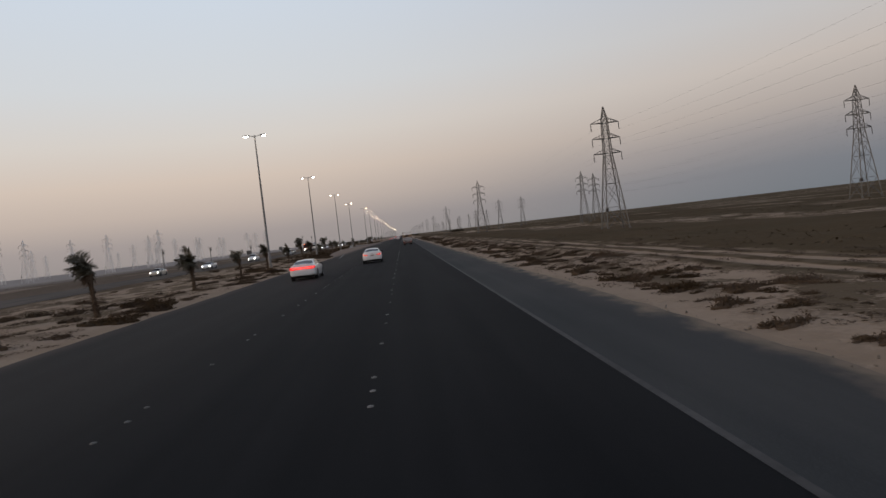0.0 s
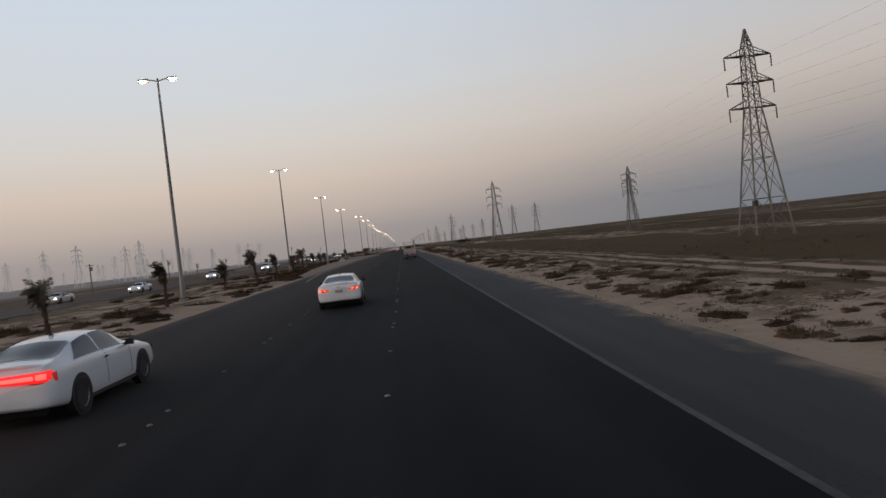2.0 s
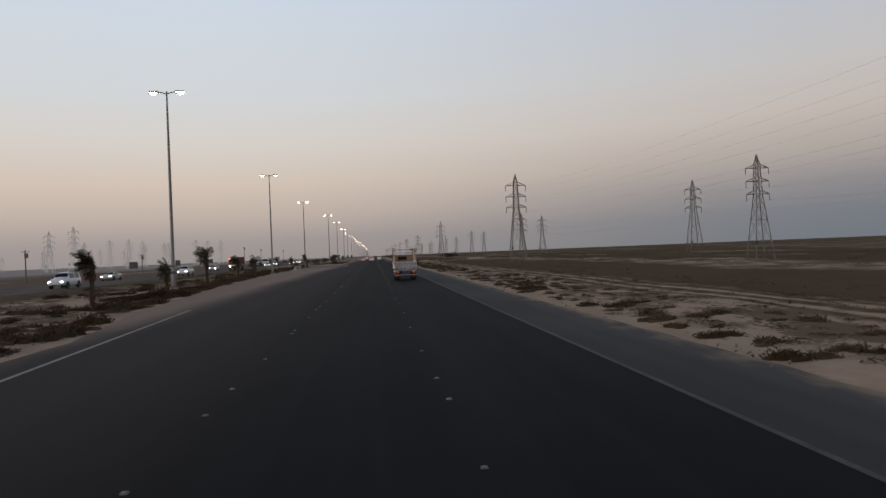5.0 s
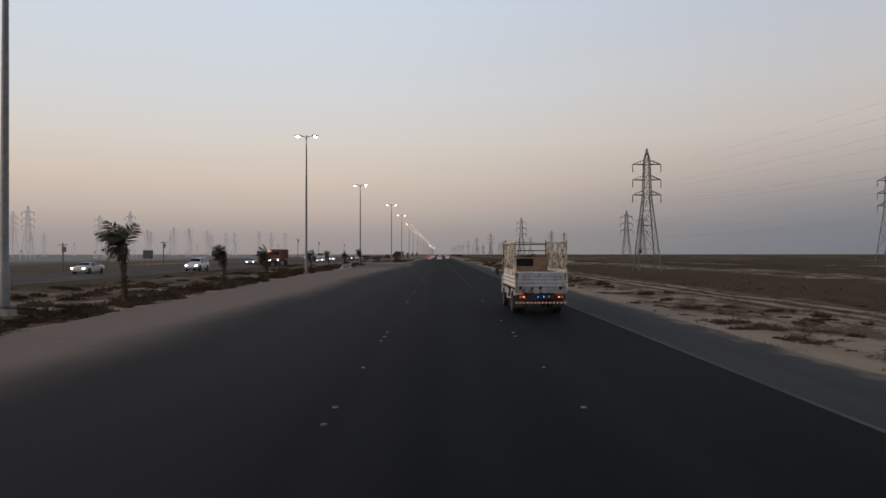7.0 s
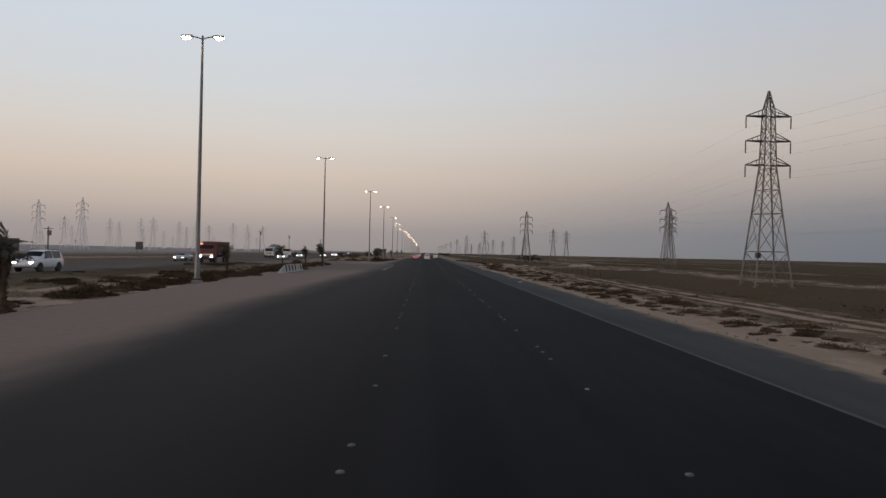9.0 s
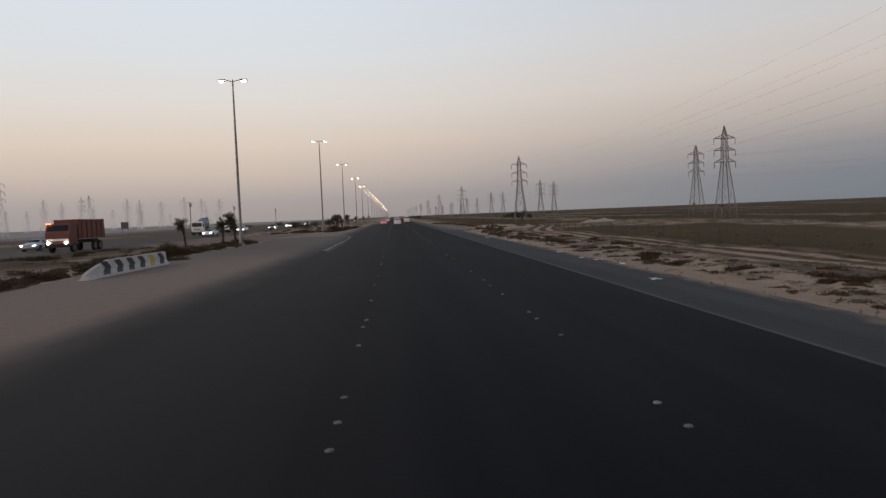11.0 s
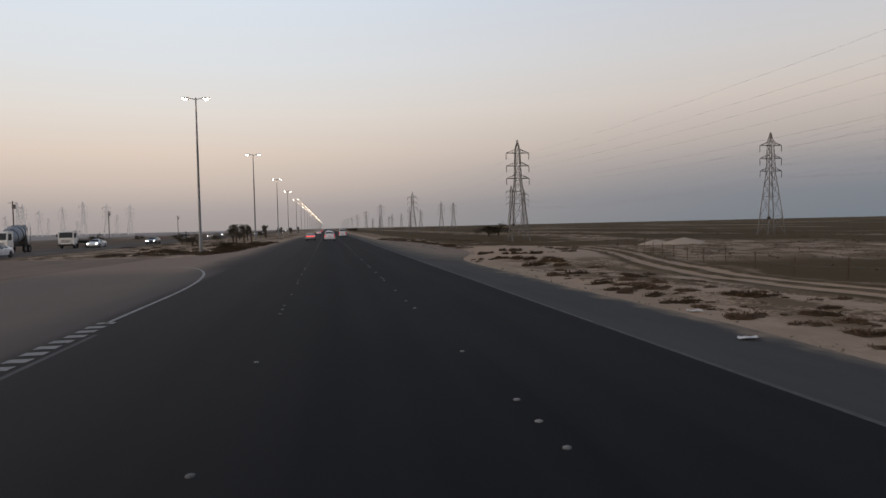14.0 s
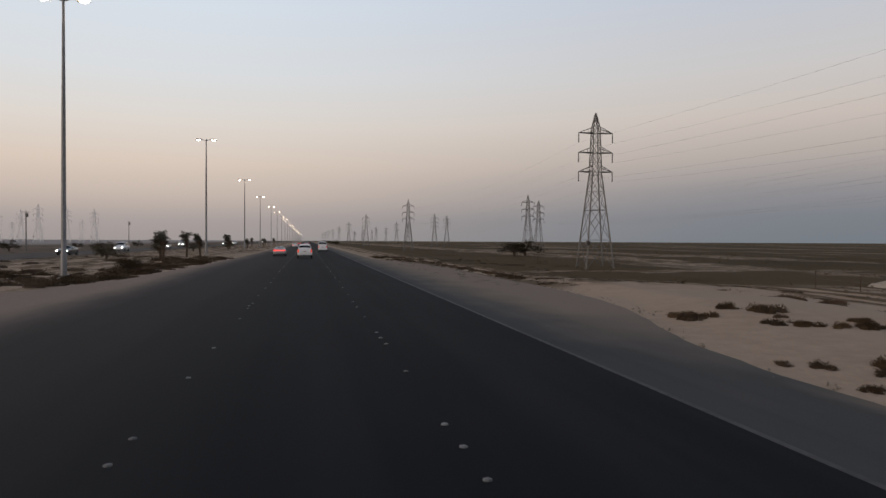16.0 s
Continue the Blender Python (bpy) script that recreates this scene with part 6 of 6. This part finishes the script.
scrub_stuff("scrub_field", "brown dry scrub over the desert plain", 9000, (12.5, 80), (40, 520), (0.5, 1.5), -0.22, M_FIELD, blades=2, leaves=12)
scrub_stuff("scrub_field", "sparse dry tufts on the sandy verge", 2600, (2.6, 13), (40, 440), (0.2, 0.8), -0.08, M_SHRUB, lambda x, y: 322 < y < 357 and x < 8 + track_swing(y), 6, 34)
scrub_stuff("scrub_field", "dry tufts on the sandy median", 4600, (-38, -15.6), (50, 620), (0.25, 0.9), -0.12, M_SHRUB_OLIVE, lambda x, y: x > left_edge(y) - 0.6 or blocked(x, y), 5, 24)
scrub_stuff("scrub_field", "brown dry scrub beyond the far carriageway", 5000, (-130, -53.5), (60, 700), (0.4, 1.0), -0.15, M_FIELD)


def far_tree(seed):
    """A small far tree: short trunk, limbs and an uneven crown of many leaf blades."""
    r = random.Random(seed)
    ob = thing("tree", "dark dusty tree far off beside the road", "tree", group="far trees")
    tr = MB().rod((0, 0, -0.1), (0.1, 0, 0.8), 0.15, 0.10, 7)
    tips = []
    for _ in range(11):
        a, q = r.uniform(0, 6.28), r.uniform(0.3, 1.35)
        p = Vector((math.cos(a) * q, math.sin(a) * q, r.uniform(0.9, 2.7 - 0.6 * q)))
        tr.rod((0.1, 0, 0.7), p, 0.06, 0.02, 5)
        tips.append(p)
    part("trunk", tr, M_TRUNK, ob)
    cr = MB()
    for _ in range(1100):
        c = r.choice(tips)
        d = Vector((r.gauss(0, 1), r.gauss(0, 1), r.gauss(0, 0.7)))
        p = c + d.normalized() * abs(r.gauss(0.38, 0.22))
        u = Vector((r.gauss(0, 1), r.gauss(0, 1), r.gauss(0, 1))).normalized() * r.uniform(0.07, 0.15)
        w = u.orthogonal().normalized() * r.uniform(0.03, 0.06)
        cr.face(p - u, p + w, p + u, p - w)
    part("crown", cr, M_TREE, ob, "ragged crown of small leaves")
    return ob


TREES = [far_tree(1), far_tree(2)]
tspots = [(-29, 408), (-34, 425), (-31, 447), (-29, 470), (-32, 500), (-30, 540), (-33, 575), (26, 427), (29, 431), (9, 700), (12, 745), (10, 790), (14, 830), (11, 880), (13, 930), (10, 990),
          (-63, 470), (-66, 520), (-60, 560), (12, 1050), (10, 1120), (14, 1190)]
for i, (x, y) in enumerate(tspots):
    m = pose(x, y, ground_z(x, y) - 0.05, 0, 0, rng.uniform(0, 360))
    c = TREES[i] if i < 2 else copy_thing(TREES[i % 2], m)
    c.matrix_basis = m
    s = rng.uniform(0.7, 1.15)
    c.scale = (s * 1.2, s * 1.2, s * 0.85) if not 20 < x < 30 else (2.0, 1.7, 1.0)

# ---- sand heaps, fence, boards, litter ----
M_HEAP = mat("pale_tipped_sand", (0.46, 0.38, 0.30), 0.95, var=0.12, fine=6, broad=0.8, bump=0.03)
for x, y, w, h in ((26.8, 355.0, 1.9, 0.50), (28.3, 352.2, 2.2, 0.58)):
    rows = []
    for i in range(9):
        t = i / 8
        row = []
        for k in range(25):
            a = 2 * math.pi * (k % 24) / 24
            rr = w * (1 - t) * (1 + 0.18 * noise.noise((math.cos(a) * 1.3 + x, math.sin(a) * 1.3, t)))
            row.append((rr * math.cos(a), rr * math.sin(a), h * (t ** 0.85) - 0.08 * (i == 0) + 0.05 * noise.noise((rr * math.cos(a) * 3, rr * math.sin(a) * 3, x))))
        rows.append(row)
    solid("sand_mound", MB().grid(rows), M_HEAP, "tipped mound of pale sand on the plain", "sand mound", group="sand mounds", smooth=True, at=pose(x, y, ground_z(x, y)))

fence = thing("wire_fence", "thin rusty post and wire fence along the track", "fence")
fp = []
for i in range(26):
    y = 278 + 3.0 * i
    x = 12.3 + 0.4 * math.sin(y * 0.05) + track_swing(min(y, 352))
    z = ground_z(x, y)
    fp.append(Vector((x, y, z)))
    part("post", MB().rod((x, y, z - 0.2), (x + rng.uniform(-0.05, 0.05), y + rng.uniform(-0.05, 0.05), z + 0.85), 0.022, 0.018, 5), M_RUST, fence)
for h in (0.45, 0.8):
    part("wire", MB().tube([p + Vector((0, 0, h)) for p in fp], 0.004, 3), M_LATTICE, fence)

M_BOARD = mat("grey_board_back", (0.10, 0.10, 0.10), 0.6, 0.2)
for x, y, h, w in ((-62, 334, 3.2, 1.4), (-66, 392, 3.4, 1.6), (-59, 288, 3.0, 1.8)):
    b = thing("road_sign", "dark grey back of a road sign on posts", "road sign", pose(x, y, -0.1), group="signs beyond the far carriageway")
    part("panel", MB().box((0, 0, h - 0.6), (w, 0.05, 1.5)), M_BOARD, b)
    for s in (-1, 1):
        part("post", MB().rod((s * w * 0.35, 0.06, 0), (s * w * 0.35, 0.06, h + 0.1), 0.05), M_STEEL, b)
for x, y, h in ((-60, 242, 5.5), (-58, 258, 4.0), (-61, 300, 5.0), (-57, 410, 8), (-60, 470, 8), (-58, 196, 5.5), (-59, 545, 8)):
    b = thing("utility_pole", "dark utility pole with a small crossarm", "utility pole", pose(x, y, -0.1), group="utility poles")
    part("pole", MB().rod((0, 0, 0), (0, 0, h), 0.13, 0.08, 8), M_LATTICE, b)
    part("crossarm", MB().box((0, 0, h - 0.3), (1.3, 0.1, 0.1)), M_LATTICE, b)
    part("transformer", MB().box((0.15, 0, h - 0.9), (0.45, 0.35, 0.7)), M_LATTICE, b)

M_RUBBLE = mat("edge_rubble", (0.30, 0.26, 0.22), 0.95, var=0.3, fine=8, broad=0.9, color2=(0.10, 0.085, 0.07))
rubble = MB()
for k in range(1300):
    y = rng.uniform(40, 420)
    x = right_edge(y) + rng.gauss(0.12, 0.22)
    if noise.noise((y * 0.35, 2.0, 0)) < rng.uniform(-0.5, 0.3):
        continue
    s = rng.choice((0.02, 0.025, 0.035, 0.055))
    q = Euler((rng.uniform(0, 6), rng.uniform(0, 6), rng.uniform(0, 6))).to_matrix()
    rubble.box((x, y, max(-0.01, ground_z(x, y)) + s * 0.25), (s * rng.uniform(0.8, 1.8), s * rng.uniform(0.8, 1.6), s * 0.6), q, 0.6)
rub = bpy.data.meshes.new("rubble")
rub.from_pydata(rubble.v, [], rubble.f)
rub.materials.append(M_RUBBLE)
tagged(new("rubble", rub), "loose stones and broken asphalt along the shoulder edge", "rubble", kind="stuff")

M_LITTER = mat("white_litter", (0.70, 0.69, 0.67), 0.6, var=0.1)
for x, y in ((1.66, 266.9), (0.74, 257.8), (1.36, 268.6), (1.97, 264.6), (2.3, 292.4), (1.75, 291.2), (1.9, 289.6), (2.1, 295.7), (1.2, 300.2), (2.5, 304.5), (1.6, 273.8)):
    mb, r = MB(), rng
    mb.grid([[(0.13 * (i - 1.5) + r.uniform(-0.04, 0.04), 0.08 * (j - 1.5) + r.uniform(-0.03, 0.03), 0.015 + r.uniform(0, 0.06)) for j in range(4)] for i in range(4)])
    solid("litter", mb, M_LITTER, "crumpled white scrap lying on the road shoulder", "litter", group="litter on the shoulder", at=pose(x, y, 0.0 if x < right_edge(y) else ground_z(x, y), 0, 0, r.uniform(0, 360)))

# ---- ceramic road studs in rows between the lanes ----
stud = MB().lathe([(0.0, 0.052), (0.012, 0.048), (0.02, 0.03), (0.023, 0.0)], 8, "z").mesh("road_stud", M_STUD)
reflector = MB().box((0, 0, 0.01), (0.085, 0.075, 0.02), taper=0.7).mesh("road_reflector", M_STUD)
groups = [46.9 + 9.25 * k for k in range(-2, 11)] + [150.5, 160.2, 172.9, 183.0, 197.3, 207.4, 216.6, 225.7, 234.7, 244.4, 251.2, 259.3, 271.6, 285.0, 295.8, 308.6, 319.2, 329.6, 338.6]
groups += [338.4 + 9.12 * k for k in range(1, 12)]
for y0 in groups:
    for x in (-4.45, -8.2):
        for k in range(3):
            if rng.random() < 0.22:
                continue
            part("road_stud", stud, None, road, at=pose(x + rng.uniform(-0.03, 0.03), y0 - 1 + k + rng.uniform(-0.06, 0.06), 0.0))
        part("road_reflector", reflector, None, road, at=pose(x + rng.uniform(-0.03, 0.03), y0 + 4.7, 0.0))
rest = MB()
for k in range(60):
    y0 = 338.4 + 9.12 * (12 + k)
    for x in (-4.45, -8.2):
        for q in range(3):
            rest.lathe([(0.0, 0.075), (0.012, 0.07), (0.026, 0.0)], 6, "z", (x, y0 - 1 + q, 0.001))
tagged(part("far_road_studs", rest, M_STUD, road, "far ceramic road studs"), kind="stuff")
# short painted ladder marks beside the bay
for k in range(26):
    x = -12.86 + rng.uniform(-0.03, 0.03)
    part("ladder_mark", strip(x, x + 0.44, 288.2 + 0.75 * k, 288.58 + 0.75 * k, 0.004, 1), M_LINE, road)
